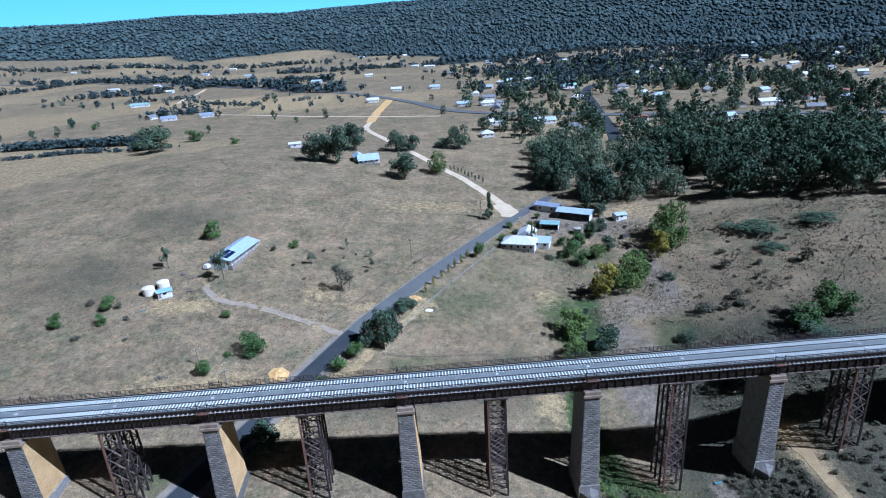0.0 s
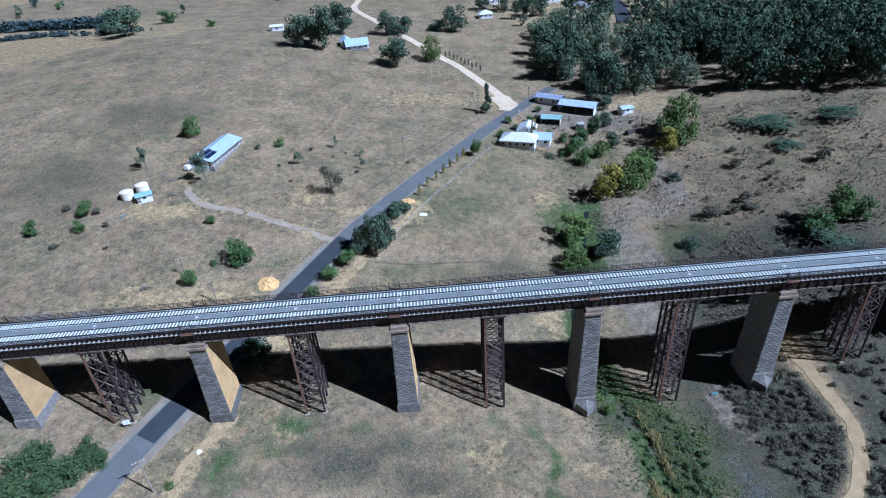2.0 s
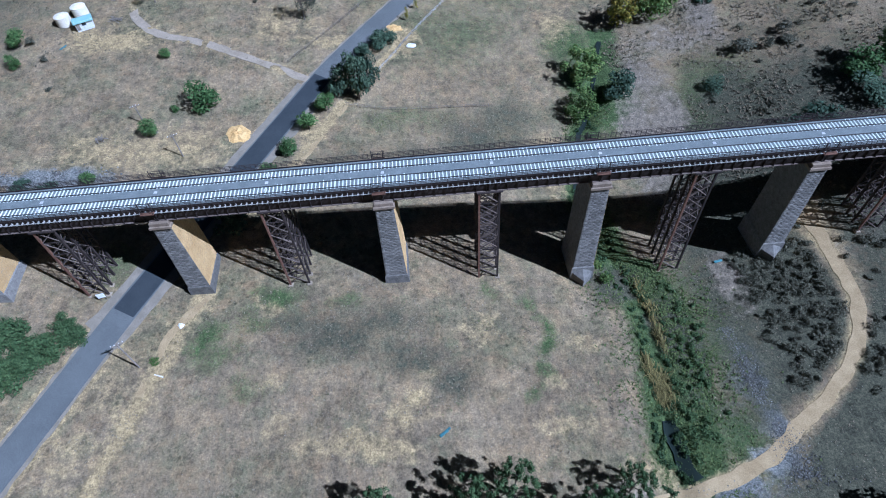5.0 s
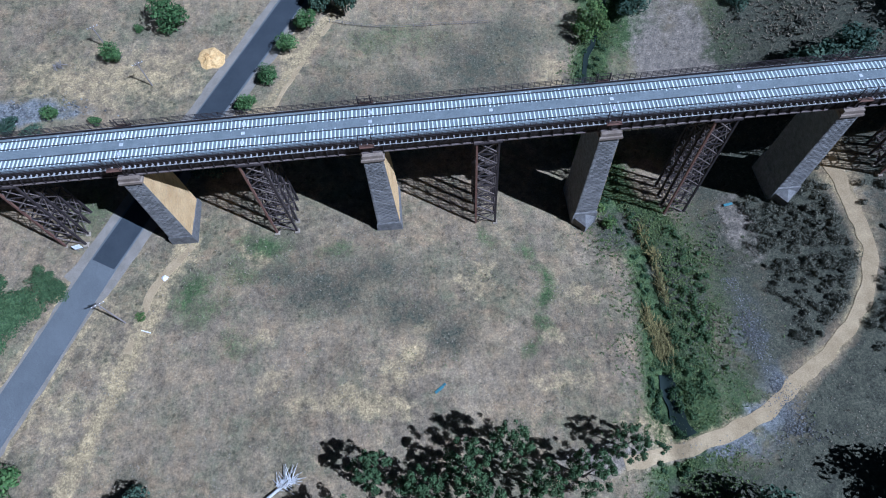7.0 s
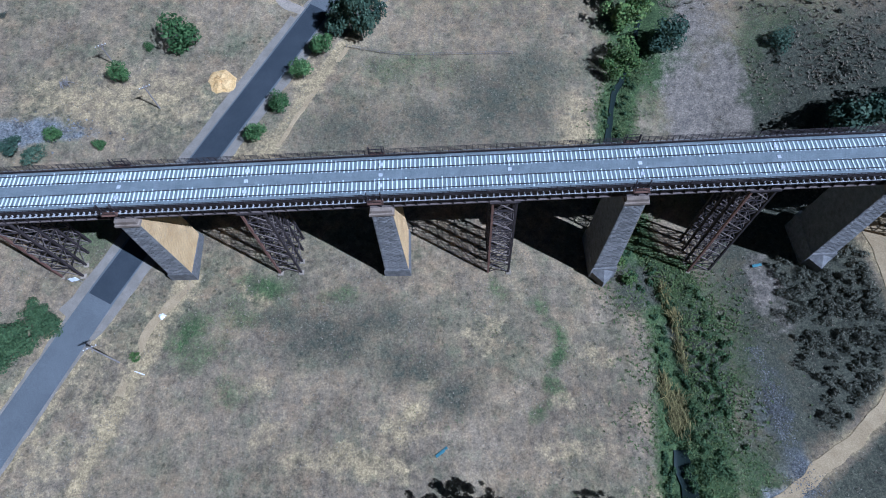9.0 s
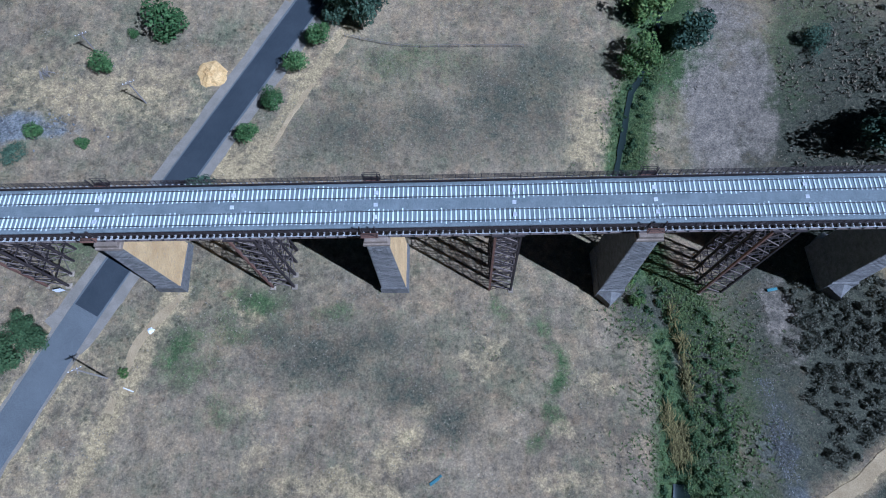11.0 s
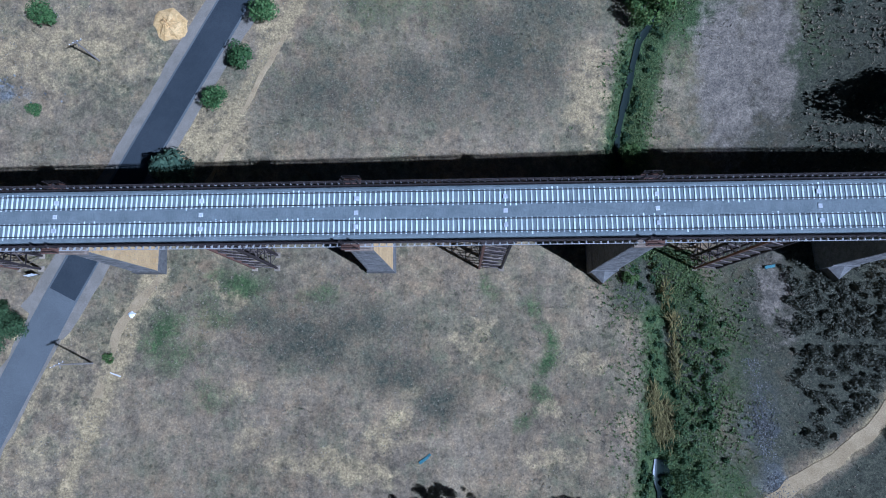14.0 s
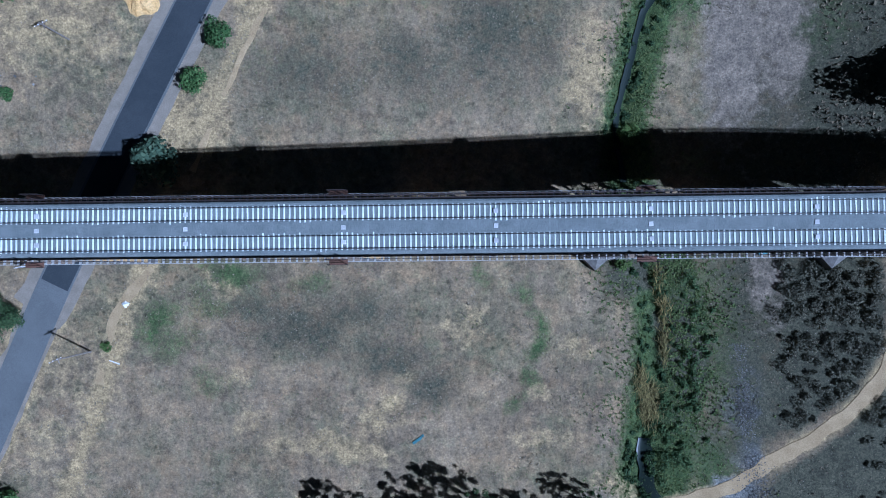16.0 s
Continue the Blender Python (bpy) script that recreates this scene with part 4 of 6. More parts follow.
def kind_name(kind):
    return {"bushy": "tree", "gum": "gum_tree", "sparse": "tree", "dense": "tree", "poplar": "poplar_tree", "yellowing": "tree", "willow": "willow_tree", "small_bush": "bush",
            "lowbush": "shrub", "conifer": "conifer_tree", "sapling": "conifer_tree", "wood": "tree", "thicket": "tree", "woodgum": "gum_tree", "big_gum": "gum_tree", "goldcon": "conifer_tree"}[kind]


def dome(z):
    return math.sqrt(max(0.0, 1 - (2 * max(0.0, min(1.0, z)) - 0.95) ** 2))


def cone(z):
    return max(0.05, 1.1 * (1 - z))


PLANTS = {
    "bushy": dict(leaf=L_GREEN, lobes=16, low=0.15, high=0.85, lobe=0.19, shape=dome, trunk=0.8, count=1500, size=0.4),
    "dense": dict(leaf=L_DARK, lobes=18, low=0.12, high=0.88, lobe=0.19, shape=dome, trunk=0.9, count=1800, size=0.4),
    "gum": dict(leaf=L_GUM, lobes=11, low=0.42, high=0.9, lobe=0.15, shape=dome, trunk=0.9, count=1300, size=0.32),
    "big_gum": dict(leaf=L_THICKET, lobes=64, low=0.15, high=0.97, lobe=0.066, shape=dome, trunk=1.0, count=5200, size=0.2),
    "sparse": dict(leaf=L_SCRUB, lobes=13, low=0.3, high=0.85, lobe=0.16, shape=dome, trunk=1.0, count=1150, size=0.28),
    "poplar": dict(leaf=L_YELLOW, lobes=9, low=0.1, high=0.9, lobe=0.2, shape=lambda z: 0.9, trunk=0.3, count=500, size=0.5, tall=0.8),
    "yellowing": dict(leaf=L_YELLOW, lobes=30, low=0.15, high=0.9, lobe=0.125, shape=dome, trunk=0.9, count=2300, size=0.33),
    "willow": dict(leaf=L_WILLOW, lobes=34, low=0.14, high=0.9, lobe=0.12, shape=dome, trunk=1.0, count=2600, size=0.32, droop=1.2),
    "small_bush": dict(leaf=L_SCRUB, lobes=8, low=0.2, high=0.75, lobe=0.24, shape=dome, trunk=0.4, count=420, size=0.62),
    "lowbush": dict(leaf=L_DARK, lobes=14, low=0.1, high=0.7, lobe=0.17, shape=lambda z: 1.0, trunk=0.3, count=1500, size=0.34, tall=1.3),
    "conifer": dict(leaf=L_DARK, lobes=22, low=0.06, high=0.95, lobe=0.17, shape=cone, trunk=0.6, count=1500, size=0.4),
    "goldcon": dict(leaf=L_YELLOW, lobes=14, low=0.06, high=0.95, lobe=0.2, shape=cone, trunk=0.3, count=500, size=0.5),
    "sapling": dict(leaf=L_DARK, lobes=8, low=0.1, high=0.9, lobe=0.25, shape=cone, trunk=0.3, count=180, size=0.7),
    "thicket": dict(leaf=L_THICKET, lobes=26, low=0.08, high=0.82, lobe=0.17, shape=lambda z: 0.6 + 0.4 * dome(z), trunk=0.7, count=4200, size=0.27),
    "wood": dict(leaf=L_DARK, lobes=22, low=0.09, high=0.9, lobe=0.15, shape=dome, trunk=0.8, count=1000, size=0.37),
    "woodgum": dict(leaf=L_GUM, lobes=22, low=0.09, high=0.9, lobe=0.145, shape=dome, trunk=0.8, count=1000, size=0.36, droop=1.0),
}
MADE = {}


def plant(kind, x, y, h, w, label, turn=None, variant=None, group="", sink=0.05):
    """A plant of height h and crown width w standing on the ground."""
    variant = int(abs(x * 7 + y * 3)) % 2 if variant is None else variant
    key = (kind, variant)
    m = pose(x, y, land(x, y) - sink, 0, 0, (x * 37 + y * 91) % 360 if turn is None else turn) @ Matrix.Diagonal((w / 10, w / 10, h / 10, 1))
    if key not in MADE:
        ob = MADE[key] = make_plant(kind, variant)
        ob.matrix_basis = m
    else:
        src = MADE[key]
        ob = copy_thing(src, Matrix.Identity(4))
        ob.matrix_basis = m
    return tagged(ob, label, {"small_bush": "bush", "lowbush": "shrub"}.get(kind, "tree"), group)


plant("bushy", -81.2, 128.6, 9.3, 9.1, "dark green rounded tree on dry pasture")
plant("bushy", -48.5, 50.3, 7.7, 10.4, "dark green rounded tree on dry pasture")
plant("bushy", -60.1, 41.2, 4.8, 5.3, "dark green rounded tree on dry pasture")
plant("bushy", -55.4, 49.2, 1.8, 2.7, "dark green rounded tree on dry pasture")
plant("bushy", -101.7, 76.8, 5.5, 6.3, "dark green rounded tree on dry pasture")
plant("bushy", -114.2, 67.5, 5.9, 5.4, "dark green rounded tree on dry pasture")
plant("bushy", -46.5, 119.3, 3.4, 5.3, "dark green rounded tree on dry pasture")
plant("bushy", -61.0, 69.3, 2.9, 3.7, "dark green rounded tree on dry pasture")
plant("bushy", -100.7, 67.6, 4.4, 4.4, "dark green rounded tree on dry pasture")
plant("small_bush", -54.2, 116.3, 2.8, 2.7, "small scrubby bush on dry pasture")
plant("small_bush", -34.2, 115.3, 1.8, 2.0, "small scrubby bush on dry pasture")
plant("small_bush", -44.4, 103.3, 1.4, 2.1, "small scrubby bush on dry pasture")
plant("small_bush", -38.9, 93.2, 0.9, 2.0, "small scrubby bush on dry pasture")
plant("small_bush", -25.8, 109.7, 1.3, 1.5, "small scrubby bush on dry pasture")
plant("small_bush", -21.1, 112.5, 1.3, 1.5, "small scrubby bush on dry pasture")
plant("small_bush", -14.0, 105.3, 2.2, 1.7, "small scrubby bush on dry pasture")
plant("small_bush", -109.9, 80.2, 2.4, 3.9, "small scrubby bush on dry pasture")
plant("small_bush", -98.8, 77.3, 2.6, 3.7, "small scrubby bush on dry pasture")
plant("small_bush", -93.4, 69.5, 2.0, 2.4, "small scrubby bush on dry pasture")
plant("small_bush", -16.2, 99.7, 1.1, 2.4, "small scrubby bush on dry pasture")
plant("small_bush", -105.1, 59.9, 1.7, 3.6, "small scrubby bush on dry pasture")
plant("small_bush", 2.5, 106.8, 1.5, 2.5, "small scrubby bush on dry pasture")
plant("small_bush", -89.2, 58.4, 1.1, 2.3, "small scrubby bush on dry pasture")
plant("gum", -91.6, 103.7, 8.7, 6.3, "slender grey-green gum tree on dry pasture")
plant("gum", -68.0, 93.5, 12.3, 8.7, "slender grey-green gum tree on dry pasture")
plant("gum", -37.6, 104.4, 5.2, 4.2, "slender grey-green gum tree on dry pasture")
plant("gum", -25.1, 117.9, 5.0, 2.6, "slender grey-green gum tree on dry pasture")
plant("gum", -14.9, 110.6, 3.9, 2.3, "slender grey-green gum tree on dry pasture")
plant("gum", -14.5, 101.7, 5.1, 2.2, "slender grey-green gum tree on dry pasture")
plant("sparse", -24.2, 85.1, 12.1, 9.4, "sparse-leaved round tree on dry pasture")
plant("dense", -12.9, 55.2, 9.5, 7.7, "dense dark green tree beside the road")
plant("dense", -8.4, 53.2, 14.5, 8.1, "dense dark green tree beside the road")
plant("dense", -5.6, 56.7, 11.3, 7.3, "dense dark green tree beside the road")
plant("dense", -2.8, 74.1, 4.1, 7.9, "dense dark green tree beside the road")
plant("dense", -7.2, 70.4, 3.3, 6.0, "dense dark green tree beside the road")
plant("dense", -0.1, 76.1, 3.9, 6.1, "dense dark green tree beside the road")
plant("poplar", 5.8, 85.5, 4.8, 1.5, "young columnar tree planted beside the road")
plant("poplar", 8.9, 90.9, 4.5, 1.6, "young columnar tree planted beside the road")
plant("poplar", 12.2, 95.0, 4.3, 1.6, "young columnar tree planted beside the road")
plant("poplar", 15.2, 99.8, 4.5, 1.6, "young columnar tree planted beside the road")
plant("poplar", 17.9, 104.0, 4.6, 1.7, "young columnar tree planted beside the road")
plant("poplar", 20.8, 107.4, 5.0, 1.7, "young columnar tree planted beside the road")
plant("poplar", 23.9, 112.2, 4.6, 1.9, "young columnar tree planted beside the road")
plant("bushy", 29.2, 113.7, 7.4, 5.6, "rounded green tree beside the road")
plant("yellowing", 70.6, 81.0, 14.0, 12.5, "tree with yellowing autumn leaves beside the creek")
plant("yellowing", 100.5, 105.0, 12.0, 11.0, "tree with yellowing autumn leaves beside the creek")
for x, y, h, w in ((80.5, 86.0, 14.5, 15.0), (87.5, 93.0, 12.0, 13.0), (106.5, 112.0, 16.0, 17.0), (112.5, 121.5, 16.0, 15.0), (52.8, 60.2, 9.5, 13.0), (50.2, 46.8, 9.0, 10.5)):
    plant("willow", x, y, h, w, "leafy green willow beside the creek")
plant("dense", 61.5, 51.3, 8.5, 10.3, "dense grey-green tree beside the creek")
plant("small_bush", 104.4, 59.9, 3.8, 3.9, "dark scrubby bush on the rough hillside")
plant("small_bush", 110.6, 64.8, 4.4, 5.2, "dark scrubby bush on the rough hillside")
plant("small_bush", 118.8, 87.9, 3.7, 5.7, "dark scrubby bush on the rough hillside")
plant("small_bush", 123.2, 74.5, 2.3, 3.0, "dark scrubby bush on the rough hillside")
plant("small_bush", 115.8, 51.3, 2.3, 3.5, "dark scrubby bush on the rough hillside")
plant("small_bush", 122.2, 97.6, 2.7, 3.7, "dark scrubby bush on the rough hillside")
plant("small_bush", 128.9, 82.9, 2.7, 3.1, "dark scrubby bush on the rough hillside")
plant("small_bush", 142.8, 78.0, 5.6, 5.8, "dark scrubby bush on the rough hillside")
plant("small_bush", 97.7, 60.1, 5.3, 7.6, "dark scrubby bush on the rough hillside")
plant("bushy", 117.7, 40.9, 7.9, 11.5, "dark evergreen tree on the rough hillside")
plant("bushy", 125.4, 43.9, 11.8, 9.1, "dark evergreen tree on the rough hillside")
plant("bushy", 131.4, 42.3, 7.9, 8.5, "dark evergreen tree on the rough hillside")
plant("lowbush", 139.1, 108.8, 3.6, 23.2, "low spreading dark shrub on the hillside")
plant("lowbush", 163.1, 103.2, 3.0, 17.6, "low spreading dark shrub on the hillside")
plant("lowbush", 138.0, 91.0, 2.4, 12.0, "low spreading dark shrub on the hillside")
plant("lowbush", 118.6, 32.2, 4.5, 14.4, "low spreading dark shrub on the hillside")
plant("lowbush", 86.9, 48.2, 3.4, 7.2, "low spreading dark shrub on the hillside")
plant("lowbush", 96.8, 87.8, 3.1, 6.4, "low spreading dark shrub on the hillside")
plant("conifer", 38.8, 156.6, 13.5, 7.1, "dark tapered conifer beside the lane")
plant("dense", -56.7, 253.1, 17.9, 17.4, "dark spreading pine beside the farmhouse")
plant("dense", -42.4, 251.0, 23.8, 19.7, "dark spreading pine beside the farmhouse")
plant("dense", -36.1, 293.7, 18.8, 20.0, "dark spreading pine beside the farmhouse")
plant("dense", -51.3, 262.9, 15.6, 14.9, "dark spreading pine beside the farmhouse")
plant("dense", -1.5, 226.2, 15.0, 20.7, "dense dark tree beside the farmhouse")
plant("dense", -7.4, 292.4, 14.9, 16.7, "dense dark tree beside the farmhouse")
plant("dense", 2.2, 293.5, 12.4, 15.9, "dense dark tree beside the farmhouse")
plant("willow", 17.8, 238.4, 14.5, 13.8, "grey-green tree beside the lane")
plant("dense", 37.3, 304.8, 17.2, 18.1, "dark tree in dry pasture")
plant("dense", 26.3, 306.1, 7.0, 14.8, "dark tree in dry pasture")
plant("dense", -179.0, 315.6, 18.9, 28.3, "dark tree at the hill's crest")
plant("dense", -199.9, 343.7, 14.8, 19.6, "dark tree at the hill's crest")
plant("bushy", -174.1, 378.9, 10.6, 16.4, "rounded green bush in dry pasture")
plant("bushy", -127.1, 328.0, 5.6, 8.1, "rounded green bush in dry pasture")
plant("bushy", -322.0, 512.5, 7.3, 6.9, "rounded green bush in dry pasture")
plant("sapling", 26.7, 248.4, 4.0, 2.1, "young clipped conifer in a row along the lane")
plant("sapling", 28.8, 243.8, 4.3, 2.1, "young clipped conifer in a row along the lane")
plant("sapling", 31.1, 242.4, 4.3, 2.1, "young clipped conifer in a row along the lane")
plant("sapling", 32.8, 237.8, 4.2, 2.1, "young clipped conifer in a row along the lane")
plant("sapling", 34.8, 236.4, 4.2, 2.1, "young clipped conifer in a row along the lane")
plant("sapling", 36.4, 231.9, 4.2, 2.1, "young clipped conifer in a row along the lane")
plant("sapling", 38.1, 228.4, 4.5, 2.0, "young clipped conifer in a row along the lane")
plant("sapling", 39.7, 225.0, 4.8, 2.0, "young clipped conifer in a row along the lane")
plant("sapling", 41.7, 222.6, 4.7, 2.0, "young clipped conifer in a row along the lane")
plant("sapling", 43.6, 219.1, 5.0, 2.0, "young clipped conifer in a row along the lane")
plant("goldcon", 53.5, 127.8, 10.5, 2.2, "yellow columnar conifer in a garden")
plant("goldcon", 55.0, 128.9, 9.4, 2.0, "yellow columnar conifer in a garden")
plant("bushy", 67.6, 114.7, 7.4, 8.2, "green garden tree beside the house")
plant("bushy", 69.8, 107.2, 7.2, 8.0, "green garden tree beside the house")
plant("bushy", 80.2, 130.5, 8.9, 6.2, "green garden tree beside the house")
plant("bushy", 72.9, 126.7, 5.2, 5.6, "green garden tree beside the house")
plant("bushy", 46.1, 144.4, 3.2, 4.2, "green garden tree beside the house")
for x, y, h, w in ((-16.6, 49.4, 5.4, 7.0), (-21.2, 42.4, 5.0, 6.4), (-25.2, 34.6, 5.0, 6.2), (-29.4, 26.6, 4.6, 6.0)):
    plant("bushy", x, y, h, w, "rounded green shrub on the road verge")

for x, y, h, w in ((17.9, -48.6, 16.0, 8.5), (10.5, -50.6, 14.0, 9.5), (-5.1, -50.6, 12.0, 8.5), (38.1, -49.4, 11.0, 7.5), (30.5, -53.6, 13.5, 9.0), (3.0, -54.5, 13.5, 10.0), (11.5, -57.5, 15.0, 11.0), (22.5, -55.0, 14.0, 9.0), (-12.0, -57.0, 11.0, 9.0)):
    plant("big_gum", x, y, h, w, "tall leafy gum tree on the creek flat", group="gum trees on the flat")
plant("dense", 84.5, -61.0, 13.0, 13.0, "dark tree on the creek bank")
plant("dense", 58.0, -63.0, 12.0, 12.0, "dark tree on the creek bank")
plant("bushy", -66.5, -47.5, 6.5, 9.0, "dark green tree beside the road")
plant("willow", -48.2, -19.2, 1.1, 2.3, "small bright green bush at a pole's foot")
plant("dense", -44.0, -53.5, 8.0, 9.0, "dark green tree on the creek flat")
for dx, dy, h, w in ((0, 0, 6.0, 9.5), (-5.5, -6.5, 6.0, 10.0), (4.4, 2.6, 4.5, 6.5), (-7.5, 1.5, 6.5, 10.0), (-12, -5, 6.5, 10.5), (-2.5, -3.0, 6.2, 8.0), (1.5, 5.0, 4.2, 5.0)):
    plant("thicket", -68.3 + dx, -15.8 + dy, h, w, "dense green tree in a thicket beside the road")
plant("conifer", -36.6, 13.2, 9.0, 11.5, "dark feathery conifer beneath the viaduct")
plant("dense", 93.5, 23.0, 10.0, 12.0, "dark evergreen tree on the rough hillside")
plant("dense", 101.0, 25.0, 9.0, 11.0, "dark evergreen tree on the rough hillside")
for x, y, h, w in ((46.5, 18.5, 3.6, 5.0), (45.2, -5.2, 2.6, 3.4), (44.0, -1.0, 1.6, 2.6)):
    plant("willow", x, y, h, w, "small green bush on the creek bank")
for x, y, h, w in ((-80, 24, 2.6, 7.0), (-86, 25, 2.4, 6.0), (-71.5, 26.5, 3.0, 4.2), (-75, 22.5, 2.2, 6.0), (-93, 22, 2.2, 7.0), (-62.0, 24.5, 2.0, 3.2)):
    plant("lowbush" if w > 5 else "bushy", x, y, h, w, "green bramble thicket below the viaduct")

for x, y, h, w, k in ((60, 128, 4, 4, "bushy"), (66, 124, 5, 5, "bushy"), (70, 118, 5.5, 6, "dense"), (63, 113, 3, 4, "bushy"), (74, 124, 6, 6, "bushy"), (80, 130, 7, 6, "dense"), (86, 134, 7, 6, "dense"), (58, 112, 2.5, 4, "lowbush"), (41, 131, 3, 4, "bushy"),
                      (56, 145, 3, 4, "bushy"), (48, 138, 2.5, 4, "lowbush"), (84, 118, 6, 8, "dense"), (78, 112, 6, 8, "willow"), (90, 150, 7, 7, "dense"), (62, 155, 3, 4, "bushy"), (87, 160, 15, 13, "wood"), (95, 158, 17, 14, "wood")):
    plant(k, x, y, h, w, "green garden tree near the cottage and sheds")

# ---- the wooded creek and the town's trees ----
rnd = random.Random(5)
EDGE = [((74, 198), (88, 300)), ((98, 164), (150, 312)), ((131, 156), (205, 300)), ((164, 126), (262, 268)), ((200, 114), (290, 235)), ((262, 92), (345, 195))]
groves, creek_groves, deep_groves = ({"wood": [], "woodgum": []} for _ in range(3))
for k in range(350):
    u, w = rnd.random() * (len(EDGE) - 1), rnd.random()
    i = int(u)
    (ax, ay), (bx, by) = EDGE[i]
    (cx, cy), (dx, dy) = EDGE[i + 1]
    f = u - i
    x, y = (ax + (cx - ax) * f) * (1 - w) + (bx + (dx - bx) * f) * w, (ay + (cy - ay) * f) * (1 - w) + (by + (dy - by) * f) * w
    pale = x < 150 and rnd.random() < 0.75
    h = rnd.uniform(11, 16) if pale else rnd.uniform(13, 22)
    kind = "woodgum" if pale else "wood"
    if w < 0.4:
        plant(kind, x, y, h, h * rnd.uniform(0.75, 1.0), "grey-green willow in the creek woodland" if pale else "dark tall tree in the creek woodland", variant=k % 3, group="creek woodland")
    else:
        creek_groves[kind].append((x, y, h, h * rnd.uniform(0.75, 1.0)))


def in_view(x, y):
    return abs(math.atan2(x - 6, y + 105)) < 0.72


def town_weight(x, y):
    """How wooded the far ground is."""
    az = math.atan2(x - 6, y + 105)
    d = math.hypot(x, y)
    base = 0.022 + 0.95 * step(0.05, 0.2, az) * step(300, 360, d)
    clump = noise.noise((x / 130, y / 130, 3.3)) + 0.5 * noise.noise((x / 45, y / 45, 8.1))
    return base * max(0.05, 0.6 + 1.5 * clump) + (0.10 if clump > 0.45 else 0.0)


def clear_of_ways(x, y):
    return min(near_line(x, y, w) for w in WAYS) > 9


spots = random.Random(23)
HOUSES = []
while len(HOUSES) < 84:
    y = 330 + 900 * spots.random() ** 1.2
    x = spots.uniform(0.07, 0.88) * (y + 105)
    if clear_of_ways(x, y) and all(abs(x - a) > 22 or abs(y - b) > 22 for a, b in HOUSES) and near_line(x, y, [(200, 270), (345, 195)]) > 60:
        HOUSES.append((x, y))


def off_houses(x, y):
    """Clear of the houses and of the yards in front of them."""
    return not any(abs(x - a) < 12 and -30 < y - b < 10 for a, b in HOUSES)


made = 0
while made < 1500:
    y = 285 + 700 * rnd.random() ** 0.8
    x = rnd.uniform(-0.75, 0.92) * (y + 105) + 6
    if rnd.random() > town_weight(x, y) or not clear_of_ways(x, y) or (y < 420 and x < 60) or near_line(x, y, [(250, 270), (330, 300)]) < 25 or not off_houses(x, y):
        continue
    h = rnd.uniform(7, 18) * (0.6 if x < 60 else 1.0)
    kind = "woodgum" if rnd.random() < 0.3 else "wood"
    w = h * rnd.uniform(0.7, 1.05)
    if y < 440 and made % 4 == 0:
        plant(kind, x, y, h, w, "dark green tree among the town's houses" if x > 60 else "dark green tree in far pasture", variant=made % 3, group="far trees")
    elif y < 560:
        groves[kind].append((x, y, h, w))
    else:
        deep_groves[kind].append((x, y, h, w))
    made += 1
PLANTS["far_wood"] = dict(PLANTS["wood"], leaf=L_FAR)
grove("creek_woodland", "dark trees of the creek woods", "wood", creek_groves["wood"], 760, 0.44)
grove("willow_woodland", "grey-green willows of the creek woods", "woodgum", creek_groves["woodgum"], 760, 0.44)
grove("town_woodland", "dark trees between the town's houses", "wood", groves["wood"], 230, 0.85)
grove("town_gum_trees", "grey-green trees between the town's houses", "woodgum", groves["woodgum"], 230, 0.85)
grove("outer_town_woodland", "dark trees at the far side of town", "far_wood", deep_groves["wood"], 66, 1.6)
grove("outer_town_gum_trees", "grey-green trees at the far side of town", "woodgum", deep_groves["woodgum"], 66, 1.6)


places = []
while len(places) < 4600:
    y = 820 + 1050 * rnd.random() ** 0.9
    x = rnd.uniform(-0.78, 0.95) * (y + 105) + 6
    if rnd.random() < town_weight(x, y) + 0.06 * step(1100, 1700, y) and clear_of_ways(x, y) and off_houses(x, y):
        h = rnd.uniform(5, 13)
        places += [(x, y, h, h * rnd.uniform(0.8, 1.2)), (x + rnd.uniform(-5, 5), y + rnd.uniform(-5, 5), h * 0.7, h * 0.8)]
# rows of trees along the highway and the field edges
for line, n, h in ((HIGHWAY[:5], 150, 10), (HIGHWAY[3:6], 130, 13), ([(-340, 404), (-287, 402), (-222, 386)], 240, 6.5), ([(-318, 358), (-264, 366), (-176, 330)], 190, 3.2), ([(-296, 563), (-245, 588)], 26, 9), ([(-330, 800), (-270, 700), (-190, 640)], 60, 5), ([(-560, 900), (-330, 1010), (-120, 980)], 150, 11), ([(-1000, 1150), (-700, 1250), (-450, 1180)], 150, 11), ([(-1500, 1900), (-800, 1750), (-200, 1600)], 260, 12), ([(-300, 1300), (100, 1250)], 120, 11),
                   ([(-240, 640), (-120, 655), (-50, 640)], 30, 4), ([(-420, 780), (-330, 840)], 30, 6)):
    for _ in range(n):
        k = rnd.random() * (len(line) - 1)
        i = int(k)
        x, y = (line[i][q] + (line[i + 1][q] - line[i][q]) * (k - i) for q in (0, 1))
        g = h * rnd.uniform(0.6, 1.35)
        loose = 4 if h < 7 else 9
        places.append((x + rnd.gauss(0, loose), y + (3 if h < 7 else 16) + abs(rnd.gauss(0, loose)), g, g * rnd.uniform(0.8, 1.3)))
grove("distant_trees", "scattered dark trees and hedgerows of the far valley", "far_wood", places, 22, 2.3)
near, far = [], []
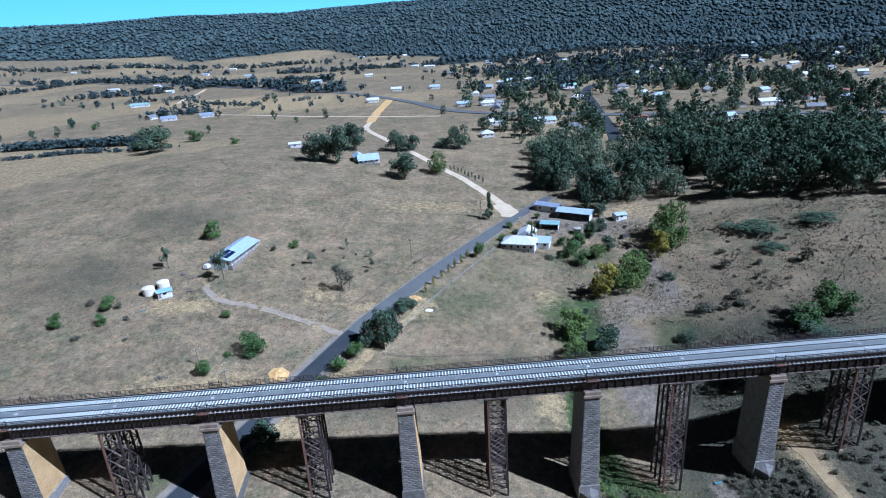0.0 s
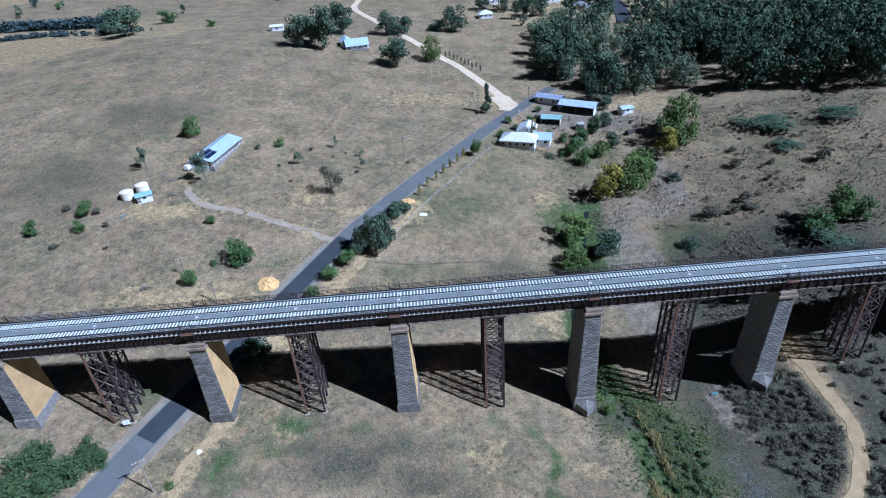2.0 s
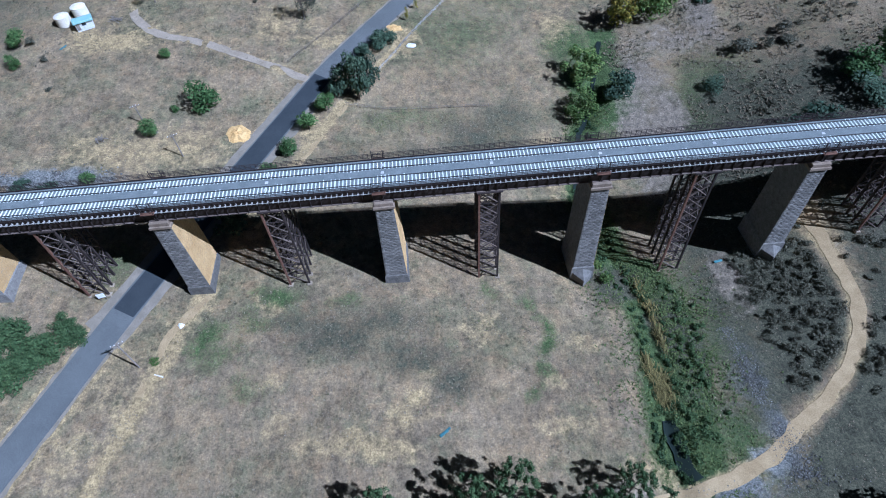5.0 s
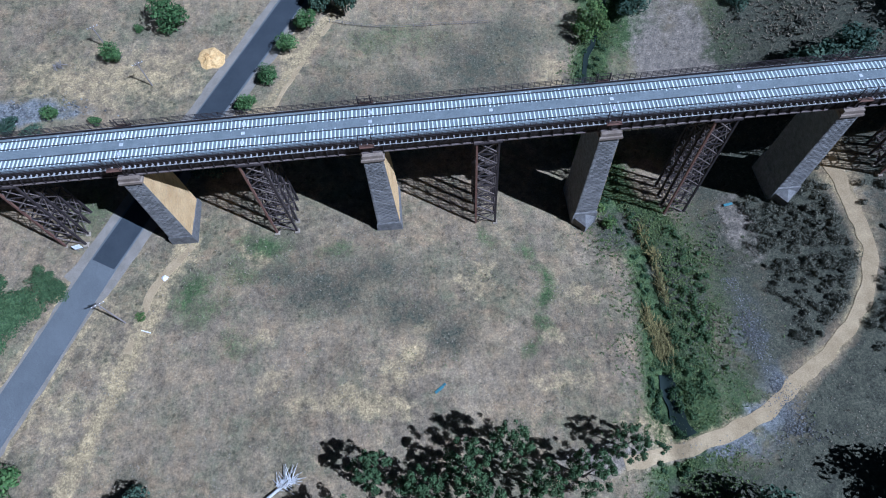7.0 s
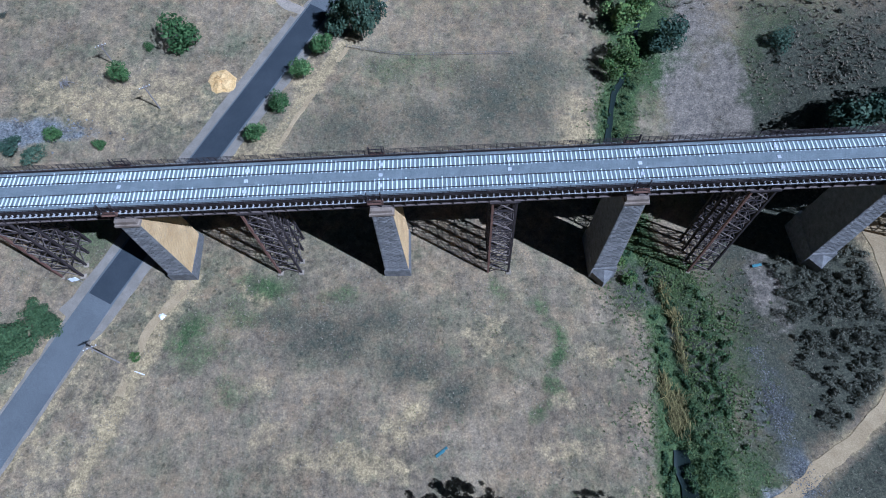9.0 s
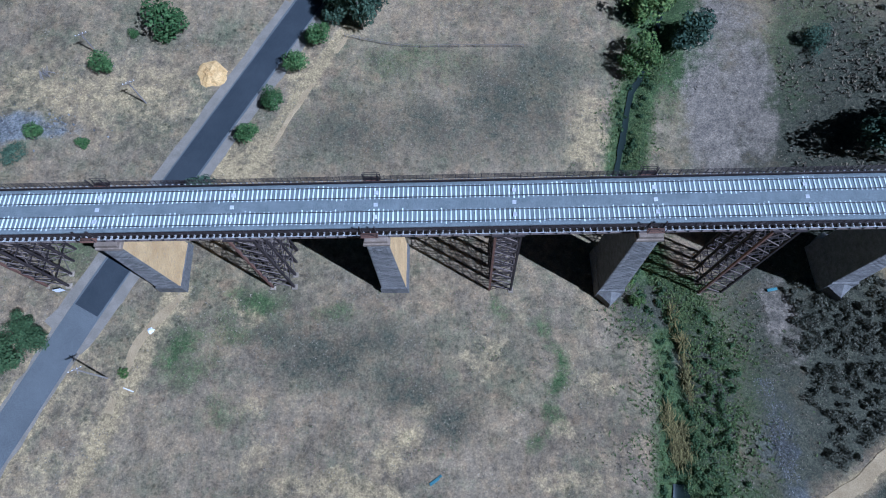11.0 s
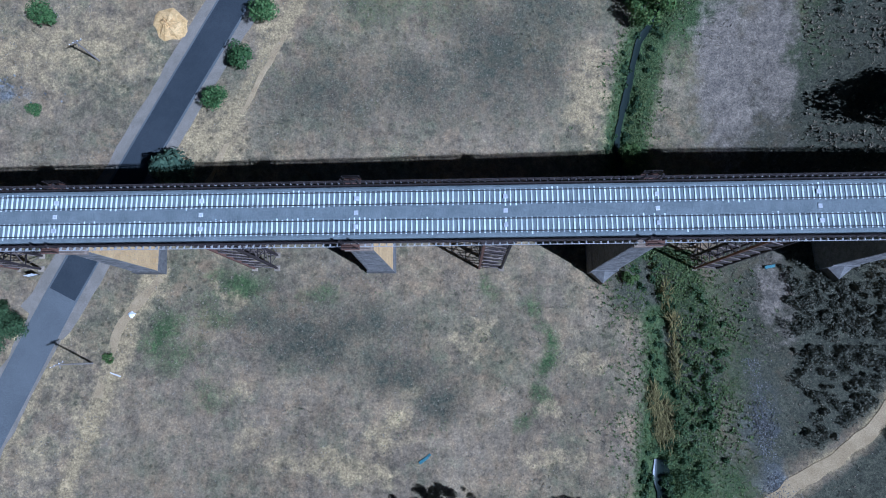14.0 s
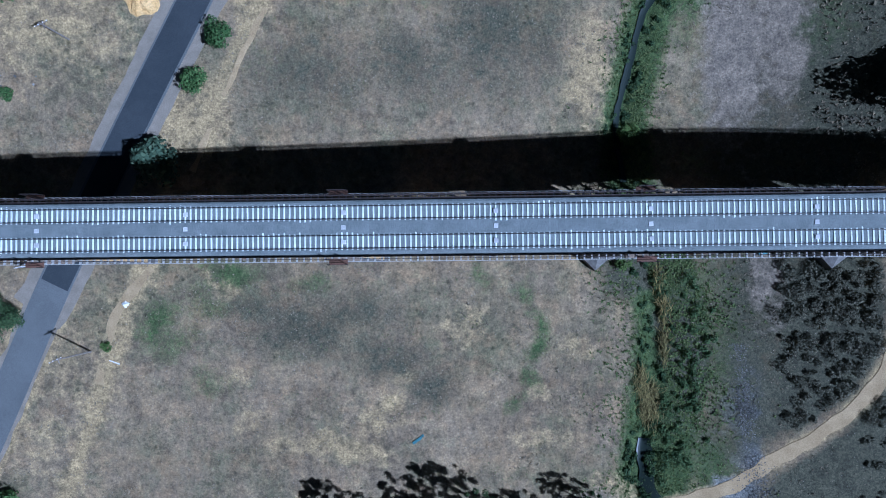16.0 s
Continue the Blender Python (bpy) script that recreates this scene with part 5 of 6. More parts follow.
while len(near) + len(far) < 16000:
    d = 1250 + 3150 * rnd.random() ** 0.85
    a = rnd.uniform(-0.76, 0.86)
    x, y = d * math.sin(a), d * math.cos(a)
    if covers(x, y)["woods"] > rnd.uniform(0.3, 0.9):
        h = rnd.uniform(8, 14)
        (near if d < 2500 else far).append((x, y, h, rnd.uniform(10, 17) if d < 2500 else rnd.uniform(14, 24)))


def canopy(name, label, places):
    """Distant forest: a lumpy closed crown for every tree."""
    v, f, r = [], [], random.Random(31)
    for x, y, h, w in places:
        z, i, t = land(x, y), len(v), r.uniform(0, 6.28)
        for q, k, n in ((1.0, 0.30, 6), (0.78, 0.68, 6)):
            for j in range(n):
                a = t + 6.2832 * j / n + 0.5 * (q < 1)
                d = 0.5 * w * q * r.uniform(0.75, 1.25)
                v.append((x + math.cos(a) * d, y + math.sin(a) * d, z + h * k * r.uniform(0.8, 1.2)))
        v.append((x + r.uniform(-0.1, 0.1) * w, y + r.uniform(-0.1, 0.1) * w, z + h * r.uniform(0.9, 1.1)))
        v.append((x, y, z - 1))
        for j in range(6):
            k = (j + 1) % 6
            f += [(i + j, i + k, i + 6 + k, i + 6 + j), (i + 6 + j, i + 6 + k, i + 12), (i + 13, i + k, i + j)]
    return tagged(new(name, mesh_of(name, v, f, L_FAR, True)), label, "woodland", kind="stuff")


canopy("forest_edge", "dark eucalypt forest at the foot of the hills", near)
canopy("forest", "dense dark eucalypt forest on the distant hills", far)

# ---- houses ----
M_ROOF = {}
for key, c1, c2 in (("zinc", (0.44, 0.56, 0.66), (0.58, 0.70, 0.80)), ("white", (0.72, 0.74, 0.74), (0.84, 0.86, 0.86)), ("blue", (0.30, 0.36, 0.47), (0.40, 0.46, 0.58)), ("grey", (0.22, 0.23, 0.25), (0.32, 0.33, 0.35)),
                    ("rust", (0.22, 0.10, 0.07), (0.32, 0.15, 0.10)), ("teal", (0.28, 0.50, 0.48), (0.38, 0.60, 0.58))):
    m, n, l, b = shader("corrugated_roof_" + key, 0.45, 0.25, 0.5)
    co = n.new("ShaderNodeTexCoord").outputs["Object"]
    l.new(ramp(n, l, noise_node(n, l, 0.8, 4, 0.6, co), [(0.3, c1), (0.7, c2)]), b.inputs["Base Color"])
    wv = n.new("ShaderNodeTexWave")
    wv.inputs["Scale"].default_value = 1.6
    l.new(co, wv.inputs["Vector"])
    bump(n, l, b, wv.outputs["Fac"], 0.5, 0.04)
    M_ROOF[key] = m
M_WALL = mottled("pale_painted_boards", (0.60, 0.62, 0.62), (0.76, 0.77, 0.76), 0.7, 6.0, 0.8, vary=0.1)
M_CREAM = mottled("cream_plastic", (0.70, 0.64, 0.52), (0.80, 0.74, 0.62), 0.6, 6.0, 0.6, vary=0.06)
M_PANEL = mottled("solar_cells", (0.018, 0.03, 0.07), (0.03, 0.045, 0.10), 1.0, 6.0, 0.2, 0.3, 0.0, 0.05)
M_GLASS = mottled("dark_window_glass", (0.02, 0.025, 0.03), (0.04, 0.05, 0.055), 1.0, 4.0, 0.1, 0.0, 0.1, 0.0)
M_WHITE = mottled("white_paint", (0.74, 0.75, 0.75), (0.84, 0.84, 0.83), 1.0, 8.0, 0.6, vary=0.05)
M_TYRE = mottled("black_rubber", (0.015, 0.015, 0.016), (0.03, 0.03, 0.03), 2.0, 9.0, 0.8)
M_TIMBER = mottled("grey_timber", (0.17, 0.145, 0.12), (0.28, 0.25, 0.21), 1.2, 8.0, vary=0.2)


def roof_shape(w, d, wall, rise, eave, hip):
    """A gabled or hipped roof with thickness, ridge along x."""
    a, b = w / 2 + eave, d / 2 + eave
    r = a - (b if hip else 0)
    z0, z1, t = wall - 0.15, wall + rise, 0.14
    top = [(-a, -b, z0), (a, -b, z0), (a, b, z0), (-a, b, z0), (-r, 0, z1), (r, 0, z1)]
    low = [(x, y, z - t) for x, y, z in top]
    f = [(0, 1, 5, 4), (2, 3, 4, 5), (1, 2, 5), (3, 0, 4)]
    v = top + low
    g = f + [tuple(i + 6 for i in q[::-1]) for q in f] + [(1, 0, 6, 7), (2, 1, 7, 8), (3, 2, 8, 9), (0, 3, 9, 6)]
    return Shape().add(v, g)


def house(name, label, x, y, turn, w, d, wall=2.8, rise=1.6, roof="zinc", hip=False, veranda=0.0, panels=0, chimney=False, windows=4, category="house", group="", open_front=False, wallmat=None):
    """A small building: walls with openings, roof, veranda, solar panels, chimney."""
    zs = [land(x + sx * w / 2 * math.cos(radians(turn)) - sy * d / 2 * math.sin(radians(turn)), y + sx * w / 2 * math.sin(radians(turn)) + sy * d / 2 * math.cos(radians(turn))) for sx in (-1, 1) for sy in (-1, 1)]
    h = thing(name, label, category, (x, y, sum(zs) / 4 + 0.1), turn, group)
    wm = wallmat or M_WALL
    low = min(zs) - sum(zs) / 4 - 0.4
    if open_front:
        part("rear_wall", Shape().box(-w / 2, d / 2 - 0.12, low, w / 2, d / 2, wall), wm, h)
        for s in (-1, 1):
            part("end_wall", Shape().box(s * w / 2 - 0.06, -d / 2, low, s * w / 2 + 0.06, d / 2 - 0.12, wall), wm, h)
        for k in range(5):
            px = -w / 2 + 0.2 + (w - 0.4) * k / 4
            part("post", Shape().box(px - 0.08, -d / 2, low, px + 0.08, -d / 2 + 0.16, wall), M_TIMBER, h)
    else:
        part("wall_shell", Shape().box(-w / 2, -d / 2, low, w / 2, d / 2, wall), wm, h)
        for k in range(windows):
            px = -w / 2 + w * (k + 0.5) / windows
            win = part("window", Shape().box(px - 0.65, -d / 2 - 0.05, 0.95, px + 0.65, -d / 2 - 0.004, 2.15), M_WHITE, h)
            part("pane", Shape().box(px - 0.55, -d / 2 - 0.07, 1.05, px + 0.55, -d / 2 - 0.052, 2.05), M_GLASS, win)
        part("door", Shape().box(-w / 2 + 0.15, -d / 2 - 0.06, 0, -w / 2 + 1.05, -d / 2 - 0.004, 2.05), M_TIMBER, h)
    part("roof", roof_shape(w, d, wall, rise, 0.4, hip), M_ROOF[roof], h, "corrugated metal roof")
    if not hip and not open_front:
        for s in (-1, 1):
            part("gable", Shape().add([(s * w / 2, -d / 2, wall), (s * w / 2, d / 2, wall), (s * w / 2, 0, wall + rise * 0.9), (s * (w / 2 - 0.1), -d / 2, wall), (s * (w / 2 - 0.1), d / 2, wall), (s * (w / 2 - 0.1), 0, wall + rise * 0.9)], [(0, 1, 2), (5, 4, 3), (0, 2, 5, 3), (1, 4, 5, 2), (0, 3, 4, 1)]), wm, h)
    if veranda:
        v0, v1 = -d / 2 - veranda, -d / 2 - 0.42
        part("veranda_roof", Shape().add([(-w / 2 - 0.3, v0, wall - 0.55), (w / 2 + 0.3, v0, wall - 0.55), (w / 2 + 0.3, v1, wall - 0.2), (-w / 2 - 0.3, v1, wall - 0.2), (-w / 2 - 0.3, v0, wall - 0.65), (w / 2 + 0.3, v0, wall - 0.65), (w / 2 + 0.3, v1, wall - 0.3), (-w / 2 - 0.3, v1, wall - 0.3)],
                                         [(0, 1, 2, 3), (7, 6, 5, 4), (0, 4, 5, 1), (1, 5, 6, 2), (2, 6, 7, 3), (3, 7, 4, 0)]), M_ROOF[roof], h)
        part("veranda_floor", Shape().box(-w / 2, v0, low, w / 2, -d / 2 - 0.01, 0.05), M_TIMBER, h)
        n = max(3, int(w / 2.6))
        for k in range(n + 1):
            px = -w / 2 + 0.1 + (w - 0.2) * k / n
            part("veranda_post", Shape().box(px - 0.06, v0 + 0.02, 0, px + 0.06, v0 + 0.14, wall - 0.62), M_WHITE, h)
        for z in (0.45, 0.95):
            part("veranda_rail", Shape().box(-w / 2 + 0.1, v0 + 0.05, z, w / 2 - 0.1, v0 + 0.1, z + 0.07), M_WHITE, h)
    ang = math.atan2(rise + 0.15, d / 2 + 0.4)
    for k in range(panels):
        px, py = -w / 2 + 1.4 + 1.1 * (k % 6), -d / 4 - 0.9 + 1.75 * (k // 6)
        z = wall - 0.15 + (d / 2 + 0.4 + py) * math.tan(ang) + 0.1
        part("solar_panel", Shape().bevel_box(-0.5, -0.82, 0, 0.5, 0.82, 0.05, 0.01), M_PANEL, h, "dark blue solar panel", at=pose(px, py, z, math.degrees(ang), 0, 0))
    if chimney:
        ch = part("chimney", Shape().box(w * 0.2, 0.4, wall, w * 0.2 + 0.6, 1.0, wall + rise + 0.8), M_BLUESTONE, h, "stone chimney")
        part("chimney_pot", Shape().tube([(w * 0.2 + 0.3, 0.7, wall + rise + 0.8), (w * 0.2 + 0.3, 0.7, wall + rise + 1.2)], [0.16, 0.14], 8), M_RUST, ch)
    return h


house("house", "long low house with pale blue metal roof and veranda", -69.5, 112.0, 75.8 - 0, 22.5, 7.0, 2.7, 1.1, "zinc", veranda=2.0, panels=12, windows=6).matrix_basis = pose(-69.0, 112.2, land(-69, 112) + 0.3, 0, 0, 75.8)
house("house", "white cottage with pale hipped metal roof beside the road", 47.5, 124.0, -21, 14.0, 8.5, 2.9, 2.2, "white", hip=True, windows=5, chimney=True, panels=0)
house("house_wing", "pale metal roofed rear wing of a cottage", 57.5, 125.5, -21, 7.0, 8.0, 2.6, 1.5, "zinc", windows=2, category="house")
house("house_wing", "pale metal roofed side wing of a cottage", 52.5, 133.0, 69, 8.0, 7.0, 2.8, 1.9, "white", windows=2, category="house", panels=3)
house("farm_shed", "long open-fronted farm shed with pale metal roof", 79.5, 153.0, -32.5, 16.0, 8.0, 3.2, 1.2, "zinc", open_front=True, category="shed")
house("farm_shed", "pale blue roofed shed joined to a farm yard", 69.5, 165.5, -38, 12.0, 6.0, 3.0, 1.0, "blue", category="shed", windows=2)
house("garden_shed", "small pale roofed shed on dry ground", 98.0, 144.5, 10, 5.2, 4.0, 2.4, 0.5, "zinc", category="shed", windows=1)
house("carport", "open carport with pale turquoise metal roof", 65.0, 143.0, -21, 8.0, 5.0, 2.6, 0.5, "teal", open_front=True, category="carport")
house("farmhouse", "white farmhouse with pale blue metal roof among trees", -24.5, 257.0, 10, 13.0, 9.0, 3.0, 2.4, "zinc", hip=False, veranda=2.0, chimney=True)
house("house_wing", "white wing of a farmhouse with pale metal roof", -31.0, 261.0, 100, 9.0, 6.0, 3.0, 2.0, "zinc", windows=2)
house("farm_shed", "small white shed at the field's edge", -77.0, 298.0, 5, 8.0, 4.0, 2.8, 1.0, "white", category="shed", windows=1)
house("garden_shed", "small teal roofed shed beside water tanks", -85.8, 83.8, 25, 4.6, 3.2, 2.3, 0.5, "teal", category="shed", windows=1)
TOWN = ((77, 388, 8, "white"), (109, 379, 20, "white"), (140, 334, -30, "grey"), (60, 514, 0, "zinc"), (84, 508, 5, "white"), (-40, 592, 10, "white"), (38, 700, 0, "zinc"), (-14, 702, 0, "white"))
for x, y, a, col in TOWN:
    house("house", "pale roofed house at the edge of town", x, y, a, 14, 9, 3, 2.2, col, hip=col == "grey", windows=3, group="town houses")
for x, y, a, w, col in ((-263, 556, 15, 16, "blue"), (-225, 566, 15, 14, "blue"), (-372, 738, 12, 24, "teal"), (-290, 575, 60, 10, "grey")):
    house("farmhouse", "blue-grey roofed farm building among trees", x, y, a, w, 9, 3, 2, col, windows=3, group="far farm buildings")
for x, y, a, w, col in ((191, 600, 10, 26, "teal"), (331, 756, 5, 18, "white"), (475, 577, 20, 24, "white"), (315, 390, 0, 20, "white"), (373, 380, 10, 16, "zinc"), (360, 402, 5, 12, "rust"), (420, 470, -10, 14, "grey")):
    house("house", "white roofed building among town trees", x, y, a, w, 10, 3.4, 2.2, col, windows=4, group="town houses")
for x, y in HOUSES:
    house("house", "distant pale roofed town house among trees", x, y, rnd.choice((0, 12, 80, -20)), rnd.uniform(9, 15), 8, 2.8, 2.2, rnd.choice(("white", "zinc", "grey", "zinc", "rust", "white", "grey")), windows=3, hip=rnd.random() < 0.4, group="distant town houses")
for k in range(14):
    y = rnd.uniform(900, 1900)
    x = rnd.uniform(-0.6, 0.05) * y
    house("house", "distant farmhouse in dry pasture", x, y, rnd.uniform(-20, 20), rnd.uniform(12, 22), 10, 3, 2.2, rnd.choice(("white", "zinc")), windows=3, group="distant farmhouses")


# ---- yards and verges ----
def tank(x, y, r, h, mat, label, lying=False):
    t = thing("water_tank", label, "water tank", (x, y, land(x, y) - 0.05), group="water tanks")
    part("tank_body", Shape().tube([(0, 0, 0), (0, 0, h)], [r, r], 20), mat, t)
    part("tank_roof", Shape().tube([(0, 0, h), (0, 0, h + 0.12), (0, 0, h + r * 0.28), (0, 0, h + r * 0.32)], [r * 1.02, r * 1.0, r * 0.3, r * 0.28], 20), mat, t)
    for k in range(1, 5):
        part("hoop", Shape().tube([(0, 0, h * k / 5 - 0.05), (0, 0, h * k / 5 + 0.05)], [r + 0.03, r + 0.03], 20), mat, t)
    part("hatch", Shape().tube([(r * 0.5, 0, h + 0.1), (r * 0.5, 0, h + r * 0.28)], [0.3, 0.3], 10), M_WHITE, t)


tank(-91.8, 85.2, 2.1, 2.6, M_CREAM, "large cream plastic water tank on dry ground")
tank(-88.2, 89.2, 2.1, 2.6, M_CREAM, "large cream plastic water tank on dry ground")
tank(75.5, 135.0, 1.7, 2.4, M_CONCRETE, "pale round water tank in a yard")


def vehicle(x, y, turn, mat, label, l=4.6, w=1.85, h=1.9):
    c = thing("van", label, "van", (x, y, land(x, y) + 0.05), turn)
    part("body", Shape().frustum((-l / 2, -w / 2, l / 2, w / 2), 0.35, (-l / 2 + 0.05, -w / 2, l / 2 - 0.1, w / 2), 1.0).frustum((-l / 2 + 0.05, -w / 2 + 0.03, l / 2 - 1.1, w / 2 - 0.03), 1.0, (-l / 2 + 0.2, -w / 2 + 0.2, l / 2 - 1.7, w / 2 - 0.2), h), mat, c)
    part("windscreen", Shape().beam((l / 2 - 1.15, 0, 1.03), (l / 2 - 1.7, 0, h - 0.12), w * 0.75, 0.04), M_GLASS, c)
    for sx in (-0.32, 0.32):
        for sy in (-1, 1):
            wh = part("wheel", Shape().tube([(sx * l, sy * (w / 2 - 0.2), 0.33), (sx * l, sy * (w / 2 + 0.02), 0.33)], [0.33, 0.33], 14), M_TYRE, c)
            part("rim", Shape().tube([(sx * l, sy * (w / 2 + 0.01), 0.33), (sx * l, sy * (w / 2 + 0.04), 0.33)], [0.2, 0.18], 10), M_CONCRETE, wh)


vehicle(-76.0, 103.0, 70, M_WHITE, "white van parked beside the house")
vehicle(60.5, 147.5, -20, M_RAIL, "dark car parked in the farm yard", 4.4, 1.8, 1.5)
vehicle(94.0, 126.0, 30, M_RAIL, "dark car parked on dry ground", 4.4, 1.8, 1.5)


def utility_pole(x, y, h, turn, label):
    p = thing("utility_pole", label, "utility pole", (x, y, land(x, y)), turn, group="utility poles")
    part("pole", Shape().tube([(0, 0, -0.6), (0, 0, h)], [0.17, 0.11], 9), M_TIMBER, p)
    part("crossarm", Shape().box(-1.15, -0.06, h - 0.55, 1.15, 0.06, h - 0.42), M_TIMBER, p)
    part("crossarm", Shape().box(-0.06, -0.7, h - 1.0, 0.06, 0.7, h - 0.88), M_TIMBER, p)
    for s in (-1, 1):
        part("arm_brace", Shape().beam((s * 0.7, 0.08, h - 0.5), (0, 0.13, h - 1.3), 0.05), M_RAIL, p)
    for s in (-1.05, -0.4, 0.4, 1.05):
        part("insulator", Shape().tube([(s, 0, h - 0.42), (s, 0, h - 0.32), (s, 0, h - 0.2)], [0.04, 0.09, 0.05], 8), M_WHITE, p)


utility_pole(-51.0, -20.0, 9.5, 25, "grey timber utility pole with crossarms on the verge")
utility_pole(-51.2, 34.0, 7.0, 25, "weathered timber pole in dry grass")
utility_pole(-62.3, 45.0, 6.0, 25, "weathered timber pole beside a bush")
utility_pole(34.8, 155.5, 9.5, 35, "grey timber utility pole beside the lane")
utility_pole(1.0, 110.5, 9.0, 35, "grey timber utility pole beside the road")
utility_pole(59.0, 163.5, 9.0, 35, "grey timber utility pole beside the road")


def post_fence(name, pts, gap, label, h=1.1, rails=(0.4, 0.75, 1.05), mat=None, thick=0.06):
    line = smooth_line([(*p, 0) for p in pts], gap)
    base = line[0]
    fe = thing(name, label, "fence", (base.x, base.y, land(base.x, base.y)))
    z0 = land(base.x, base.y)
    loc = [(p.x - base.x, p.y - base.y, land(p.x, p.y) - z0) for p in line]
    mat = mat or M_TIMBER
    me = Shape().box(-thick, -thick, -0.3, thick, thick, h).mesh("post", mat)
    for p in loc:
        part("post", me, None, fe, at=p)
    for z in rails:
        s = Shape()
        for a, b in zip(loc, loc[1:]):
            s.beam((a[0], a[1], a[2] + z), (b[0], b[1], b[2] + z), 0.05, thick)
        part("rail", s, mat, fe, kind="stuff")


post_fence("field_fence", [(-9, 56), (-1, 67), (7, 79.5), (20, 98), (36.3, 121.5)], 2.6, "pale rail fence between road verge and field", mat=M_CONCRETE)
post_fence("garden_fence", [(36.6, 123.5), (46, 119.5), (55, 115.8), (70, 103)], 2.2, "dark board fence round a cottage garden", 1.5, (0.3, 0.6, 0.9, 1.2, 1.45), M_RAIL)
post_fence("wire_fence", [(-12, 51), (0, 49), (12, 49.5), (26, 50)], 3.2, "grey wire fence across the field", 1.1, (0.5, 1.0))
post_fence("wire_fence", [(-28, 67), (-14, 84), (0, 103), (16, 125), (34, 148)], 4.0, "grey wire fence along the road", 1.1, (0.5, 1.0))


def heap(x, y, r, h, mat, name, label, seed, stretch=1.0):
    s, r_ = Shape(), random.Random(seed)
    v, f = [(0, 0, h)], []
    n, rings = 18, 6
    for i in range(1, rings + 1):
        for j in range(n):
            a = 2 * math.pi * j / n
            q = i / rings
            rr = r * q * (1 + 0.6 * noise.noise((math.cos(a) * 1.6 + seed, math.sin(a) * 1.6, i * 0.2)))
            px, py = math.cos(a) * rr * stretch, math.sin(a) * rr
            z = h * (1 - q) ** 0.9 * r_.uniform(0.6, 1.3) if i < rings else -0.3
            v.append((px, py, z + land(x + px, y + py) - land(x, y)))
    for j in range(n):
        k = (j + 1) % n
        f.append((0, 1 + j, 1 + k))
        for i in range(rings - 1):
            f.append((1 + i * n + j, 1 + (i + 1) * n + j, 1 + (i + 1) * n + k, 1 + i * n + k))
    t = new(name, s.add(v, f).mesh(name, mat))
    t.location = (x, y, land(x, y))
    return tagged(t, label, "heap")


heap(-39.0, 40.8, 3.0, 1.1, M_ORANGE, "earth_mound", "mound of orange earth beside the road", 3, 1.2)
heap(2.0, 82.0, 1.7, 0.5, M_ORANGE, "earth_mound", "small mound of orange earth on the verge", 5, 1.5)
heap(6.3, 74.6, 0.9, 0.45, M_WHITE, "plastic_sheet", "crumpled white plastic sheet on the verge", 11, 1.8)


def dead_tree(x, y):
    t = thing("fallen_tree", "bleached dead tree lying on the flat", "dead tree", (x, y, land(x, y) + 0.2), 20)
    r = random.Random(4)
    part("trunk", Shape().tube([(-3.4, -0.8, 0.1), (-1, -0.2, 0.3), (1.6, 0.3, 0.35)], [0.30, 0.26, 0.16], 8), M_DEAD, t)
    for _ in range(44):
        a, l = r.gauss(0.4, 1.3), r.uniform(0.9, 3.0)
        p = Vector((r.uniform(-1.0, 1.8), r.uniform(-0.5, 0.6), 0.3))
        q = p + Vector((math.cos(a) * l, math.sin(a) * l, r.uniform(0, 0.8)))
        part("branch", Shape().tube([p, (p + q) / 2 + Vector((0, 0, 0.15)), q], [0.11, 0.07, 0.03], 5), M_DEAD, t)


dead_tree(-21.0, -51.0)
for x, y, s in ((-78, 86, 1.3), (-80, 96, 1.0), (-84, 99, 0.8), (-60, 42, 0.8), (-72, 40, 0.7)):
    t = thing("timber_pile", "loose pile of grey timber on dry ground", "timber pile", (x, y, land(x, y)), rnd.uniform(0, 180), group="timber piles")
    for k in range(9):
        part("plank", Shape().bevel_box(-1.6 * s, -0.09, 0, 1.6 * s, 0.09, 0.07, 0.01), M_TIMBER, t, at=pose(rnd.uniform(-0.5, 0.5), rnd.uniform(-0.9, 0.9), 0.06 * k, 0, 0, rnd.uniform(-35, 35)))
sign = thing("notice_board", "white notice board on posts beside the trestle", "sign", (-61.0, -4.8, land(-61.0, -4.8)), 12)
part("board", Shape().bevel_box(-0.75, -0.03, 1.0, 0.75, 0.03, 2.3, 0.01), M_WHITE, sign)
for s in (-0.6, 0.6):
    part("post", Shape().box(s - 0.05, 0.035, -0.3, s + 0.05, 0.12, 2.2), M_TIMBER, sign)
heap(-44.5, -11.6, 0.55, 0.75, M_WHITE, "bulk_bag", "white bulk bag slumped beside the path", 17, 1.2)
lp = thing("marker_post", "white fallen marker post beside the path", "post", (-47.0, -22.0, land(-47, -22) + 0.1), -20)
part("post", Shape().bevel_box(-1.0, -0.08, -0.1, 1.0, 0.08, 0.1, 0.02), M_WHITE, lp)
M_BLUE = mottled("faded_blue_plastic", (0.06, 0.16, 0.18), (0.10, 0.22, 0.24), 1.0, 6.0, 0.6)
